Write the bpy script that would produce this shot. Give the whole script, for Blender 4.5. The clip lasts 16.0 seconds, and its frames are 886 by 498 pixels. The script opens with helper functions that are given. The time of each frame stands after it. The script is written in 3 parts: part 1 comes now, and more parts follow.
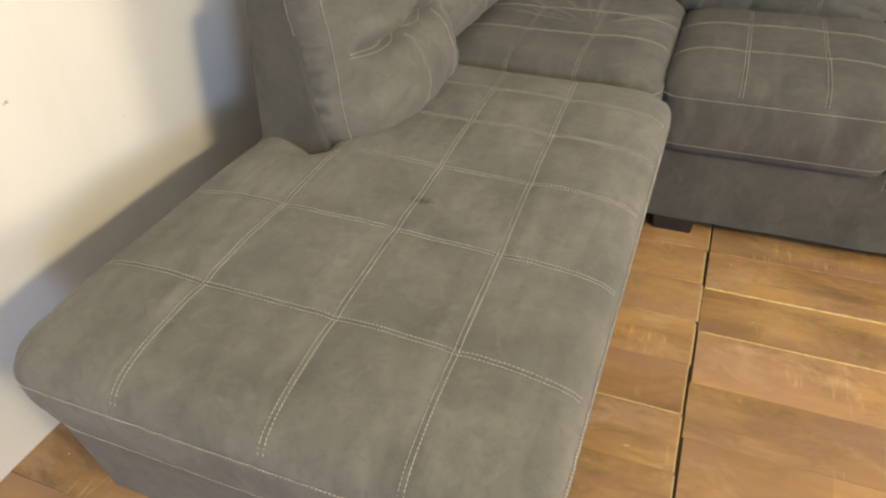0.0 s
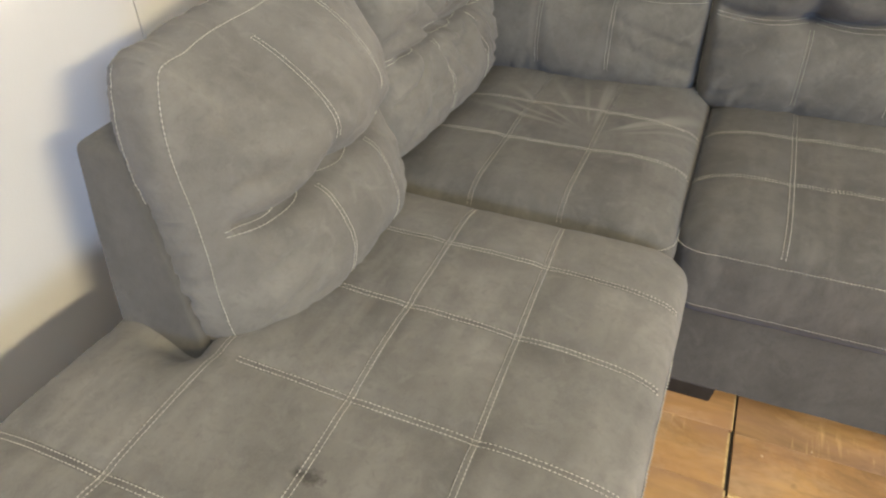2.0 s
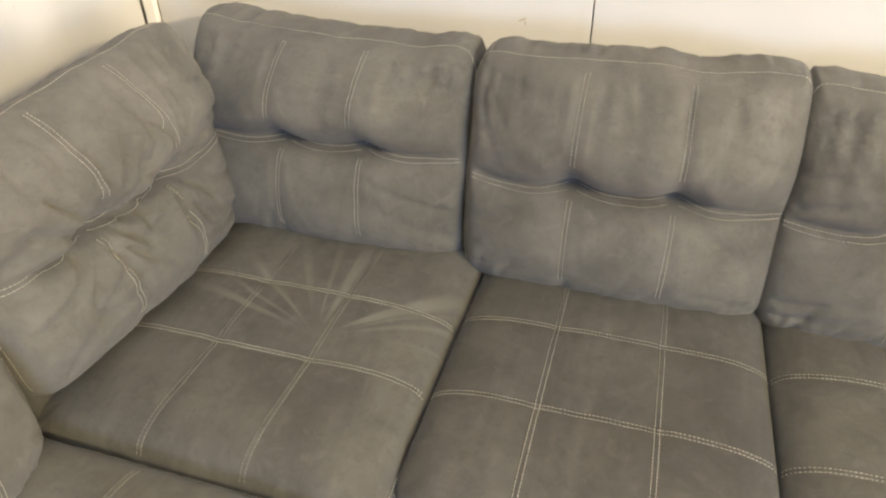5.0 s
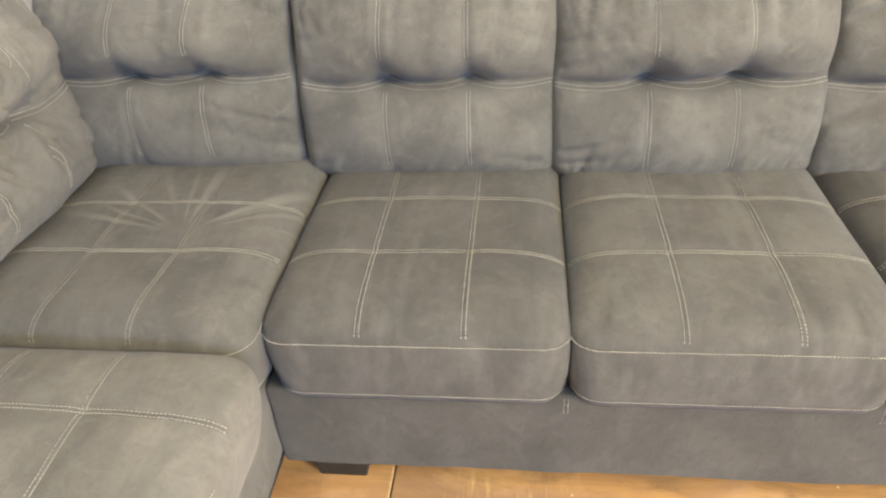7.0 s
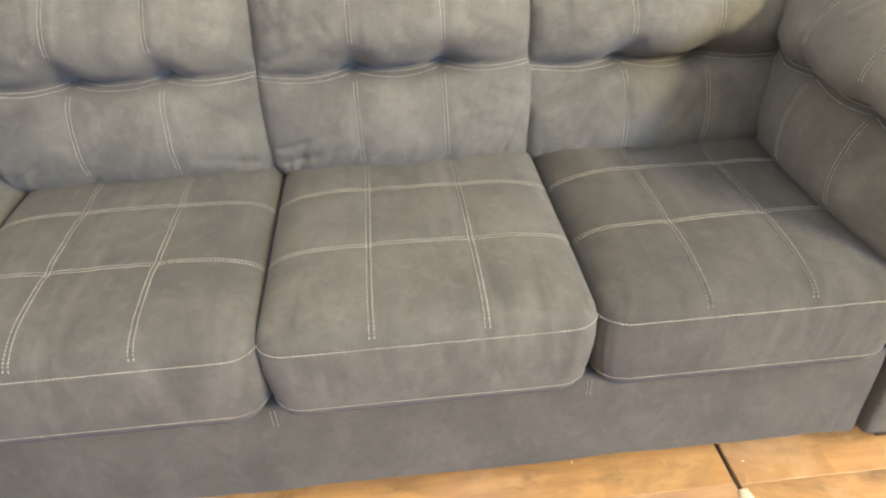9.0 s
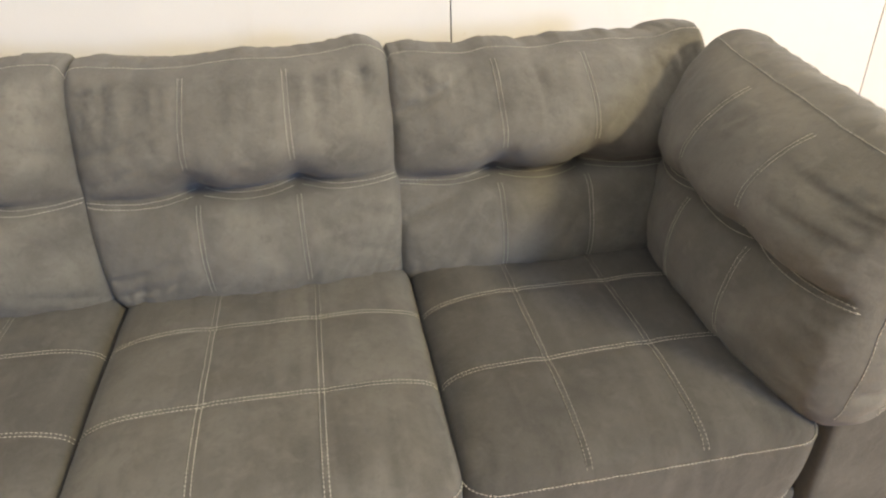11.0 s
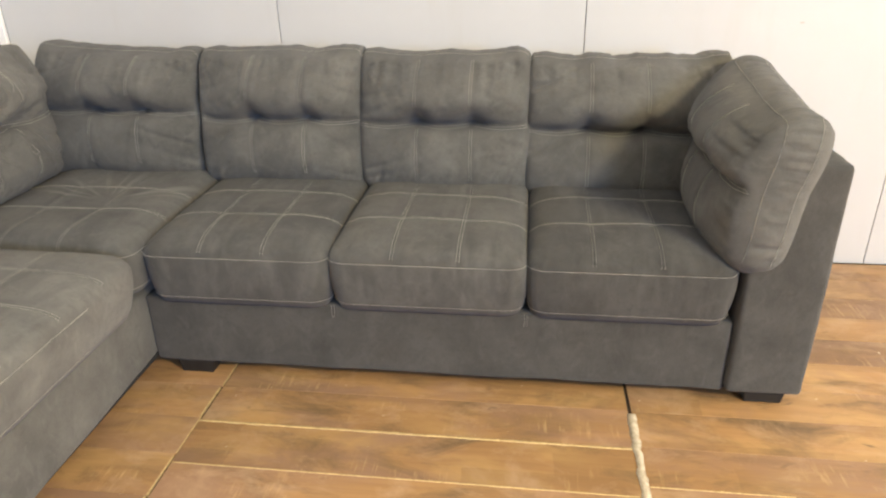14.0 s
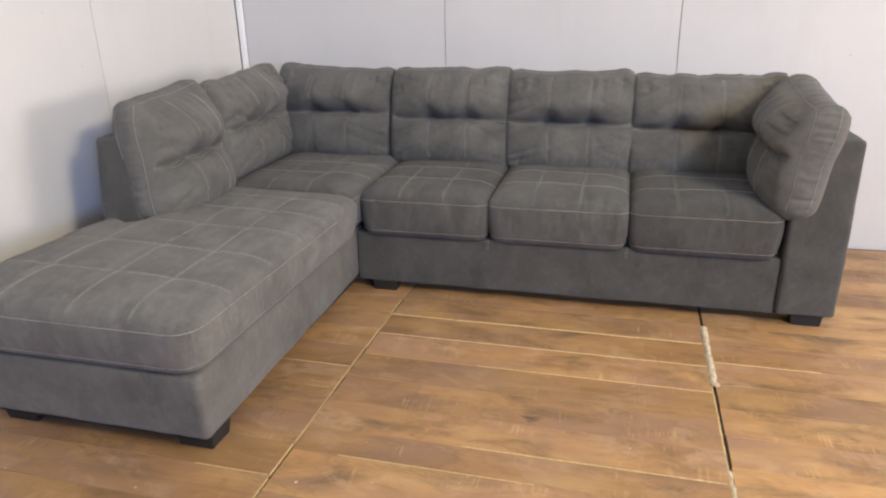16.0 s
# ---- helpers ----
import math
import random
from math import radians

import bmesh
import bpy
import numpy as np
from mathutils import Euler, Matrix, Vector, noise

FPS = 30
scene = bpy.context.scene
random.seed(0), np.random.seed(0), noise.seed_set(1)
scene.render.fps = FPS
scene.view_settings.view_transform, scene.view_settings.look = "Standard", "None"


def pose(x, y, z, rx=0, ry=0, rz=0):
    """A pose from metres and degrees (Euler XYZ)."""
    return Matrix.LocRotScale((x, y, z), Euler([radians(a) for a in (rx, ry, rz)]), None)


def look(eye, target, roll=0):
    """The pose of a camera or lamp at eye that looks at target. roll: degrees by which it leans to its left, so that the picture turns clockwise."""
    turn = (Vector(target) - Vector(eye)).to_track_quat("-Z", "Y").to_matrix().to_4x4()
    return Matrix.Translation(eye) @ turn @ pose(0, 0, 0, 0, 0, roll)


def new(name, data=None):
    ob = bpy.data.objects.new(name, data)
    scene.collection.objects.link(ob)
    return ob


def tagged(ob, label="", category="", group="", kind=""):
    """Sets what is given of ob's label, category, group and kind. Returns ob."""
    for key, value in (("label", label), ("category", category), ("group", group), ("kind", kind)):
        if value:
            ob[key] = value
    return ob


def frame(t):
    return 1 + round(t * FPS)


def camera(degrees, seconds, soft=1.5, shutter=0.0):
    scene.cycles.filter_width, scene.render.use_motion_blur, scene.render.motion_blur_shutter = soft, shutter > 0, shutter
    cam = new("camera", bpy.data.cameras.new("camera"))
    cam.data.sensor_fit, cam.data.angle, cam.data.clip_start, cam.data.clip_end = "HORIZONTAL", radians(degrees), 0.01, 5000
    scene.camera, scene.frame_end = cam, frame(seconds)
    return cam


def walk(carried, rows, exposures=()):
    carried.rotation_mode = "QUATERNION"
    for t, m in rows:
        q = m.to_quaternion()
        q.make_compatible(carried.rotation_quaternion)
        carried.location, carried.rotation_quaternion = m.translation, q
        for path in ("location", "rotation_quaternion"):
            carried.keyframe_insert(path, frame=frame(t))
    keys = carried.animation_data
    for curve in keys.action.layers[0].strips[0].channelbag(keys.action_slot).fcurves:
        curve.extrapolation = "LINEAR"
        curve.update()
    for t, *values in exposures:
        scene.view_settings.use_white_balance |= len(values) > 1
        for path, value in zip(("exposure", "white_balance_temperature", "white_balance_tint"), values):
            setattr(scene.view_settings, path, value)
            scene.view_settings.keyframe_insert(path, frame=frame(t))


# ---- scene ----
cam = camera(65.7, 16.0, soft=2.2)
PATH = [
    (0, (0.2, -1.837, 1.23), (-0.422, -0.374, 0.017), -2.6),
    (0.5, (0.168, -1.695, 1.184), (-0.474, -0.221, -0.005), -2.8),
    (1, (0.073, -1.553, 1.246), (-0.526, -0.098, 0.012), -3.0),
    (1.5, (0.067, -1.407, 1.247), (-0.549, 0.05, 0.023), -2.4),
    (2, (0.121, -1.245, 1.265), (-0.539, 0.205, 0.055), -2.1),
    (2.5, (0.134, -1.125, 1.264), (-0.586, 0.337, 0.105), -2.7),
    (3, (0.113, -0.98, 1.28), (-0.616, 0.488, 0.135), -2.9),
    (3.5, (0.103, -0.875, 1.289), (-0.583, 0.645, 0.184), -2.4),
    (4, (0.124, -0.794, 1.334), (-0.473, 0.739, 0.196), -1.3),
    (4.5, (0.215, -0.739, 1.358), (-0.322, 0.824, 0.23), -0.6),
    (5, (0.382, -0.683, 1.381), (-0.119, 0.884, 0.243), -1.0),
    (5.2, (0.412, -0.688, 1.389), (-0.03, 0.891, 0.244), 0.1),
    (7.3, (0.63, -1.028, 1.27), (0.442, 0.601, 0.125), -4.7),
    (7.5, (0.663, -1.036, 1.254), (0.52, 0.606, 0.122), -4.3),
    (8, (0.771, -1.017, 1.25), (0.73, 0.624, 0.107), -3.4),
    (8.5, (0.876, -0.996, 1.227), (0.91, 0.649, 0.09), -3.0),
    (9, (0.93, -0.938, 1.224), (1.05, 0.699, 0.08), -2.5),
    (9.5, (0.958, -0.807, 1.234), (1.163, 0.851, 0.135), -2.3),
    (10, (0.982, -0.702, 1.268), (1.27, 0.977, 0.221), -1.9),
    (12.5, (1.314, -1.105, 1.248), (1.472, 0.636, 0.276), -0.8),
    (13, (1.315, -1.327, 1.277), (1.32, 0.444, 0.349), -1.0),
    (13.5, (1.318, -1.57, 1.294), (1.166, 0.215, 0.404), -1.3),
    (14, (1.252, -1.821, 1.325), (1.012, -0.028, 0.473), -1.3),
    (14.5, (1.225, -2.094, 1.31), (0.904, -0.281, 0.529), -1.3),
    (15, (1.253, -2.355, 1.318), (0.854, -0.541, 0.575), -1.2),
    (15.5, (1.257, -2.583, 1.31), (0.799, -0.771, 0.597), -1.3),
    (16, (1.218, -2.818, 1.29), (0.728, -1.009, 0.594), -1.3),
]
walk(cam, [(t, look(eye, target, roll)) for t, eye, target, roll in PATH],
     exposures=((0, 0.34, 8650, 3), (1, 0.54, 7750, 4), (2, 0.68, 7700, 4), (3.5, 0.80, 8350, 5), (5, 0.74, 8350, 5), (7.5, 1.27, 7650, 5), (9, 1.22, 7500, 5), (10, 0.90, 8050, 5), (12.5, 0.38, 7900, 6), (13, 0.37, 7750, 5), (14, 0.38, 7600, 5), (14.5, 0.24, 7550, 6), (15, 0.14, 7100, 9), (16, 0.02, 6800, 10)))

# ---- light: a warm tube light, blue daylight from a window behind the camera, paler daylight from a window in the east, an added overhead fill ----
world = bpy.data.worlds.new("world")
world.use_nodes = True
scene.world = world
sky = world.node_tree.nodes.new("ShaderNodeTexSky")
sky.sky_type, sky.sun_disc = "NISHITA", False
sky.sun_elevation, sky.sun_rotation = radians(35), radians(200)
world.node_tree.links.new(sky.outputs[0], world.node_tree.nodes["Background"].inputs[0])
world.node_tree.nodes["Background"].inputs[1].default_value = 0.1

tube = bpy.data.lights.new("ceiling_tube_light", "AREA")
tube.shape, tube.size, tube.size_y, tube.energy, tube.color = "RECTANGLE", 0.9, 0.12, 185, (1.0, 0.87, 0.64)
new("ceiling_tube_light", tube).matrix_world = look((4.25, -3.15, 2.90), (0.3, -0.2, 0.6))
day = bpy.data.lights.new("south_window_daylight", "AREA")
day.shape, day.size, day.size_y, day.energy, day.color = "RECTANGLE", 1.6, 1.5, 620, (0.36, 0.53, 1.0)
new("south_window_daylight", day).matrix_world = look((7.15, -9.27, 2.45), (-0.2, -0.9, 0.6))
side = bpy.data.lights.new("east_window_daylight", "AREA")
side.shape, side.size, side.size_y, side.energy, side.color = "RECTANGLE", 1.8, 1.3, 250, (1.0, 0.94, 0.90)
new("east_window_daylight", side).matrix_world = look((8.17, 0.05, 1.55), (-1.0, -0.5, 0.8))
# added fill lamp that lifts the shadows; no such fixture is known overhead
overhead = bpy.data.lights.new("overhead_fill", "AREA")
overhead.shape, overhead.size, overhead.size_y, overhead.energy, overhead.color = "RECTANGLE", 4.0, 3.0, 48, (0.74, 0.84, 1.0)
new("overhead_fill", overhead).matrix_world = pose(1.3, -2.3, 3.46)


# ---- materials ----
class Mat:
    """A small builder of node materials."""

    def __init__(self, name):
        self.m = bpy.data.materials.new(name)
        self.m.use_nodes = True
        self.t = self.m.node_tree
        self.p = self.t.nodes["Principled BSDF"]
        self.xyz = None

    def node(self, kind, **values):
        n = self.t.nodes.new(kind)
        for k, v in values.items():
            if k in n.inputs:
                n.inputs[k].default_value = v
        return n

    def wire(self, a, b):
        self.t.links.new(a, b)

    def coords(self, scale=(1, 1, 1), shift=True):
        """Object coordinates in metres, shifted from object to object."""
        tc = self.node("ShaderNodeTexCoord")
        out = tc.outputs["Object"]
        if shift:
            info = self.node("ShaderNodeObjectInfo")
            mul = self.node("ShaderNodeVectorMath")
            mul.operation = "MULTIPLY_ADD"
            mul.inputs[1].default_value = (37.0, 53.0, 11.0)
            self.wire(info.outputs["Random"], mul.inputs[0])
            self.wire(out, mul.inputs[2])
            out = mul.outputs[0]
        mp = self.node("ShaderNodeMapping")
        mp.inputs["Scale"].default_value = scale
        self.wire(out, mp.inputs["Vector"])
        return mp.outputs[0]

    def noise(self, vec, scale, detail=4, rough=0.6, distort=0.0):
        n = self.node("ShaderNodeTexNoise", Scale=scale, Detail=detail, Roughness=rough, Distortion=distort)
        self.wire(vec, n.inputs["Vector"])
        return n.outputs["Fac"]

    def ramp(self, fac, stops):
        r = self.node("ShaderNodeValToRGB")
        e = r.color_ramp.elements
        while len(e) < len(stops):
            e.new(0.5)
        for el, (at, c) in zip(e, stops):
            el.position, el.color = at, (*c, 1) if len(c) == 3 else c
        self.wire(fac, r.inputs[0])
        return r.outputs[0]

    def grey(self, fac, lo, hi, a=0.3, b=0.7):
        n = self.node("ShaderNodeMapRange")
        for i, v in enumerate((a, b, lo, hi)):
            n.inputs[i + 1].default_value = v
        self.wire(fac, n.inputs[0])
        return n.outputs[0]

    def mix(self, a, b, fac, kind="MIX"):
        n = self.node("ShaderNodeMix")
        n.data_type, n.blend_type = "RGBA", kind
        for v, s in ((fac, n.inputs[0]), (a, n.inputs[6]), (b, n.inputs[7])):
            if isinstance(v, (int, float)):
                s.default_value = v
            elif isinstance(v, tuple):
                s.default_value = (*v, 1)
            else:
                self.wire(v, s)
        return n.outputs[2]

    def math(self, op, a, b):
        n = self.node("ShaderNodeMath")
        n.operation = op
        for v, s in ((a, n.inputs[0]), (b, n.inputs[1])):
            if isinstance(v, (int, float)):
                s.default_value = v
            else:
                self.wire(v, s)
        return n.outputs[0]

    def bump(self, height, strength, distance):
        n = self.node("ShaderNodeBump", Strength=strength, Distance=distance)
        self.wire(height, n.inputs["Height"])
        if self.xyz is not None:
            self.wire(self.xyz, n.inputs["Normal"])
        self.xyz = n.outputs[0]
        self.wire(self.xyz, self.p.inputs["Normal"])

    def done(self, colour=None, rough=0.8, metal=0.0, sheen=0.0, spec=0.5):
        for v, k in ((colour, "Base Color"), (rough, "Roughness")):
            if v is None:
                continue
            if isinstance(v, (int, float)):
                self.p.inputs[k].default_value = v
            elif isinstance(v, tuple):
                self.p.inputs[k].default_value = (*v, 1)
            else:
                self.wire(v, self.p.inputs[k])
        self.p.inputs["Metallic"].default_value = metal
        self.p.inputs["Sheen Weight"].default_value = sheen
        self.p.inputs["Specular IOR Level"].default_value = spec
        return self.m


def suede(name, stain=None, streak=1.0, cloth_tone=1.0, star=None):
    """Brushed grey-brown microfibre with nap marks; the tone puts a part's light and shade, beside its nap, into the
    colour.
    """
    base = tuple(v * cloth_tone for v in (0.0830, 0.0800, 0.0715))
    m = Mat(name)
    lo, hi = tuple(c * 0.72 for c in base), tuple(c * 1.28 for c in base)
    c1 = m.ramp(m.noise(m.coords((1, 1, 1)), 6.5, 5, 0.6, 0.3), [(0.32, lo), (0.5, base), (0.68, hi)])
    nap = m.noise(m.coords((9, 1.8, 3)), 1.0, 3, 0.6, 0.35)
    c2 = m.mix(c1, tuple(c * 1.5 for c in base), m.grey(nap, 0.0, 0.62 * streak, 0.50, 0.72))
    comb = m.noise(m.coords((17, 3.2, 5)), 1.0, 3, 0.6, 0.4)
    c2 = m.mix(c2, tuple(c * 0.62 for c in base), m.grey(comb, 0.0, 0.34 * streak, 0.50, 0.72))
    hand = m.noise(m.coords((1, 1, 1)), 13, 5, 0.65, 0.6)
    c3 = m.mix(c2, tuple(c * 0.62 for c in base), m.grey(hand, 0.0, 0.42, 0.50, 0.72))
    fine = m.noise(m.coords((1, 1, 1), False), 420, 3, 0.7)
    c4 = m.mix(c3, tuple(c * 1.35 for c in base), m.grey(fine, 0.0, 0.3, 0.45, 0.75))
    blot = m.noise(m.coords((1, 1, 0.6)), 24, 4, 0.6, 0.8)
    c4 = m.mix(c4, tuple(c * 1.5 for c in base), m.grey(blot, 0.0, 0.46, 0.54, 0.74))
    mottle = m.noise(m.coords((1, 1, 1)), 62, 4, 0.65, 0.8)
    c4 = m.mix(c4, tuple(c * 0.66 for c in base), m.grey(mottle, 0.0, 0.40, 0.52, 0.72))
    if star:
        # pale brushed rays that fan out from a middle
        tc = m.node("ShaderNodeTexCoord")
        d = m.node("ShaderNodeVectorMath")
        d.operation = "SUBTRACT"
        d.inputs[1].default_value = star
        m.wire(tc.outputs["Object"], d.inputs[0])
        ang = m.node("ShaderNodeTexGradient")
        ang.gradient_type = "RADIAL"
        m.wire(d.outputs[0], ang.inputs[0])
        ln = m.node("ShaderNodeVectorMath")
        ln.operation = "LENGTH"
        m.wire(d.outputs[0], ln.inputs[0])
        mul = m.node("ShaderNodeCombineXYZ")
        m.wire(m.math("MULTIPLY", ang.outputs["Fac"], 30.0), mul.inputs[0])
        m.wire(m.math("MULTIPLY", ln.outputs["Value"], 1.2), mul.inputs[1])
        ray = m.grey(m.noise(mul.outputs[0], 1.0, 2, 0.5), 0.0, 1.0, 0.52, 0.66)
        axes = m.node("ShaderNodeSeparateXYZ")
        m.wire(d.outputs[0], axes.inputs[0])
        ray = m.math("MULTIPLY", ray, m.grey(axes.outputs[1], 0.0, 1.0, -0.02, 0.06))
        ring = m.math("MULTIPLY", m.grey(ln.outputs["Value"], 0.0, 1.0, 0.03, 0.10), m.grey(ln.outputs["Value"], 1.0, 0.0, 0.22, 0.36))
        c4 = m.mix(c4, tuple(c * 1.75 for c in base), m.math("MULTIPLY", ray, ring))
    if stain:
        tc = m.node("ShaderNodeTexCoord")
        d = m.node("ShaderNodeVectorMath")
        d.operation = "SUBTRACT"
        d.inputs[1].default_value = stain
        m.wire(tc.outputs["Object"], d.inputs[0])
        s = m.node("ShaderNodeMapping")
        s.inputs["Rotation"].default_value = (0, 0, radians(-35))
        s.inputs["Scale"].default_value = (1 / 0.022, 1 / 0.011, 1 / 0.06)
        m.wire(d.outputs[0], s.inputs["Vector"])
        ln = m.node("ShaderNodeVectorMath")
        ln.operation = "LENGTH"
        m.wire(s.outputs[0], ln.inputs[0])
        wob = m.math("ADD", ln.outputs["Value"], m.grey(m.noise(m.coords((1, 1, 1), False), 90, 2), -0.4, 0.4))
        c4 = m.mix(c4, (0.028, 0.024, 0.02), m.grey(wob, 0.75, 0.0, 0.45, 1.25))
    m.bump(fine, 0.35, 0.0008)
    m.bump(m.noise(m.coords((1, 1, 1)), 38, 5, 0.65, 0.8), 0.42, 0.004)
    m.p.inputs["Sheen Roughness"].default_value = 0.7
    m.p.inputs["Sheen Tint"].default_value = (0.9, 0.92, 1.0, 1)
    return m.done(c4, 0.95, sheen=0.10, spec=0.08)


# lit and shaded copies of one cloth: the light is in the colour
SUEDE = suede("grey_microfibre", streak=1.6, cloth_tone=0.90)
# seam strips: worn nap and the light a raised seam catches, both in colour
SUEDE_RIDGE = suede("grey_microfibre_ridge", streak=0.6, cloth_tone=1.25)
# second seat brighter, third dimmer: light and shade painted into the cloth, beside nap
SUEDE_LIGHT = suede("grey_microfibre_lit", streak=1.6, cloth_tone=1.06)
SUEDE_DARK = suede("grey_microfibre_shaded", streak=1.6, cloth_tone=0.70)
SUEDE_CORNER = suede("grey_microfibre_corner", cloth_tone=1.08, star=(0.09, -0.075, 0.04))
# frame cloth darkened: the shade on rails and arms is in its colour
SUEDE_FRAME = suede("grey_microfibre_frame_shaded", streak=0.35, cloth_tone=0.80)
# chaise base: the brighter light on it is put into the colour
SUEDE_BASE = suede("grey_microfibre_base_lit", streak=0.35, cloth_tone=1.25)
# back cushions: extra light on their upright faces painted into the cloth colour
SUEDE_PLAIN = suede("grey_microfibre_smooth_lit", streak=0.35, cloth_tone=1.28)
# chaise seat with its stain; its brighter lighting is put into the colour
SUEDE_CHAISE = suede("grey_microfibre_marked_lit", streak=1.4, cloth_tone=1.40, stain=(-0.262 + 0.3075, -0.842 + 0.7825, 0.05))

m = Mat("pale_thread")
THREAD = m.done(m.ramp(m.noise(m.coords(), 60, 3), [(0.3, (0.25, 0.24, 0.205)), (0.7, (0.42, 0.40, 0.35))]), 0.8, sheen=0.2)
m = Mat("dark_thread")
THREAD_DARK = m.done(m.ramp(m.noise(m.coords(), 60, 3), [(0.3, (0.15, 0.143, 0.12)), (0.7, (0.27, 0.256, 0.22))]), 0.8)

m = Mat("black_plastic")
FOOT = m.done(m.ramp(m.noise(m.coords(), 30, 4), [(0.3, (0.010, 0.010, 0.010)), (0.7, (0.022, 0.021, 0.020))]), 0.55)

m = Mat("black_underside_cloth")
CLOTH = m.done(m.ramp(m.noise(m.coords(), 80, 4), [(0.3, (0.008, 0.008, 0.008)), (0.7, (0.016, 0.015, 0.014))]), 0.95)


def wall_paint(name, base=(0.60, 0.592, 0.58)):
    m = Mat(name)
    big = m.noise(m.coords((1, 1, 1)), 1.6, 5, 0.6)
    c = m.ramp(big, [(0.3, tuple(v * 0.93 for v in base)), (0.7, base)])
    smear = m.noise(m.coords((9, 9, 1.2)), 1.0, 4, 0.65)
    c = m.mix(c, tuple(v * f for v, f in zip(base, (0.90, 0.88, 0.84))), m.grey(smear, 0.0, 0.5, 0.55, 0.8))
    speck = m.noise(m.coords((1, 1, 1)), 34, 2, 0.5)
    c = m.mix(c, (0.45, 0.38, 0.30), m.grey(speck, 0.0, 0.45, 0.755, 0.83))
    m.bump(m.noise(m.coords((1, 1, 1), False), 160, 4, 0.6), 0.12, 0.002)
    return m.done(c, m.grey(big, 0.42, 0.6), spec=0.35)


PANEL = wall_paint("white_wall_panel")
PAINT = wall_paint("plain_pale_paint", (0.40, 0.39, 0.375))
m = Mat("brown_scuff")
SCUFF = m.done(m.ramp(m.noise(m.coords(), 200, 3), [(0.3, (0.30, 0.23, 0.17)), (0.7, (0.55, 0.49, 0.43))]), 0.7)
m = Mat("white_trim_paint")
TRIM = m.done(m.ramp(m.noise(m.coords((4, 4, 1)), 6, 4), [(0.3, (0.82, 0.81, 0.80)), (0.7, (0.90, 0.89, 0.88))]), 0.4)
m = Mat("dark_gap")
GAP = m.done(m.ramp(m.noise(m.coords(), 12, 4), [(0.3, (0.10, 0.09, 0.085)), (0.7, (0.25, 0.235, 0.22))]), 0.9)


def laminate(name):
    """Worn oak-look laminate: long grain, dusky smudges, pale saw marks; each plank differs."""
    m = Mat(name)
    info = m.node("ShaderNodeObjectInfo")
    grain = m.noise(m.coords((2.2, 30, 8)), 1.0, 6, 0.6, 0.9)
    c = m.ramp(grain, [(0.20, (0.290, 0.160, 0.070)), (0.5, (0.350, 0.198, 0.088)), (0.80, (0.410, 0.238, 0.108))])
    tone = m.noise(m.coords((2.6, 7, 4)), 1.0, 4, 0.6, 0.5)
    c = m.mix(c, (0.46, 0.290, 0.125), m.grey(tone, 0.0, 0.75, 0.46, 0.68))
    bend = m.node("ShaderNodeVectorMath")
    bend.operation = "MULTIPLY_ADD"
    wob = m.node("ShaderNodeTexNoise", Scale=14.0, Detail=3.0)
    flat = m.coords()
    m.wire(flat, wob.inputs["Vector"])
    m.wire(wob.outputs["Color"], bend.inputs[0])
    bend.inputs[1].default_value = (0.03, 0.012, 0.0)
    m.wire(flat, bend.inputs[2])
    boards = m.node("ShaderNodeTexBrick", Scale=1.0)
    for k, v in (("Mortar Size", 0.0), ("Brick Width", 0.66), ("Row Height", 0.079), ("Bias", 0.0)):
        boards.inputs[k].default_value = v
    boards.offset, boards.squash = 0.37, 1.0
    boards.inputs["Color1"].default_value = (0.62, 0.58, 0.55, 1)
    boards.inputs["Color2"].default_value = (1.22, 1.22, 1.20, 1)
    m.wire(bend.outputs[0], boards.inputs["Vector"])
    c = m.mix(c, boards.outputs["Color"], 0.34, "MULTIPLY")
    smudge = m.noise(m.coords((2.8, 6, 5)), 1.0, 7, 0.66, 0.6)
    c = m.mix(c, (0.120, 0.078, 0.044), m.grey(smudge, 0.0, 0.90, 0.48, 0.68))
    haze = m.noise(m.coords((1.7, 4, 4)), 1.0, 5, 0.65, 0.4)
    c = m.mix(c, (0.30, 0.178, 0.115), m.grey(haze, 0.0, 0.8, 0.46, 0.62))
    mist = m.noise(m.coords((5, 8, 4)), 1.0, 5, 0.7, 0.5)
    c = m.mix(c, (0.46, 0.31, 0.19), m.grey(mist, 0.0, 0.6, 0.52, 0.70))
    knot = m.noise(m.coords((8, 15, 9)), 1.0, 3, 0.5, 0.5)
    c = m.mix(c, (0.040, 0.034, 0.026), m.grey(knot, 0.0, 0.75, 0.70, 0.79))
    saw = m.noise(m.coords((80, 8, 9)), 1.0, 3, 0.6, 0.6)
    where = m.noise(m.coords((3.6, 8, 4)), 1.0, 2, 0.5)
    worn = m.math("MULTIPLY", m.grey(saw, 0.0, 1.0, 0.54, 0.70), m.grey(where, 0.0, 0.5, 0.56, 0.68))
    c = m.mix(c, (0.64, 0.45, 0.22), worn)
    crumb = m.noise(m.coords((1, 1, 1)), 55, 1, 0.4)
    c = m.mix(c, (0.66, 0.55, 0.40), m.grey(crumb, 0.0, 0.8, 0.80, 0.82))
    hsv = m.node("ShaderNodeHueSaturation")
    m.wire(m.grey(info.outputs["Random"], 0.90, 1.26, 0, 1), hsv.inputs["Value"])
    m.wire(c, hsv.inputs["Color"])
    m.bump(grain, 0.12, 0.001)
    m.bump(worn, 0.15, 0.001)
    return m.done(hsv.outputs[0], m.grey(smudge, 0.36, 0.55), spec=0.4)


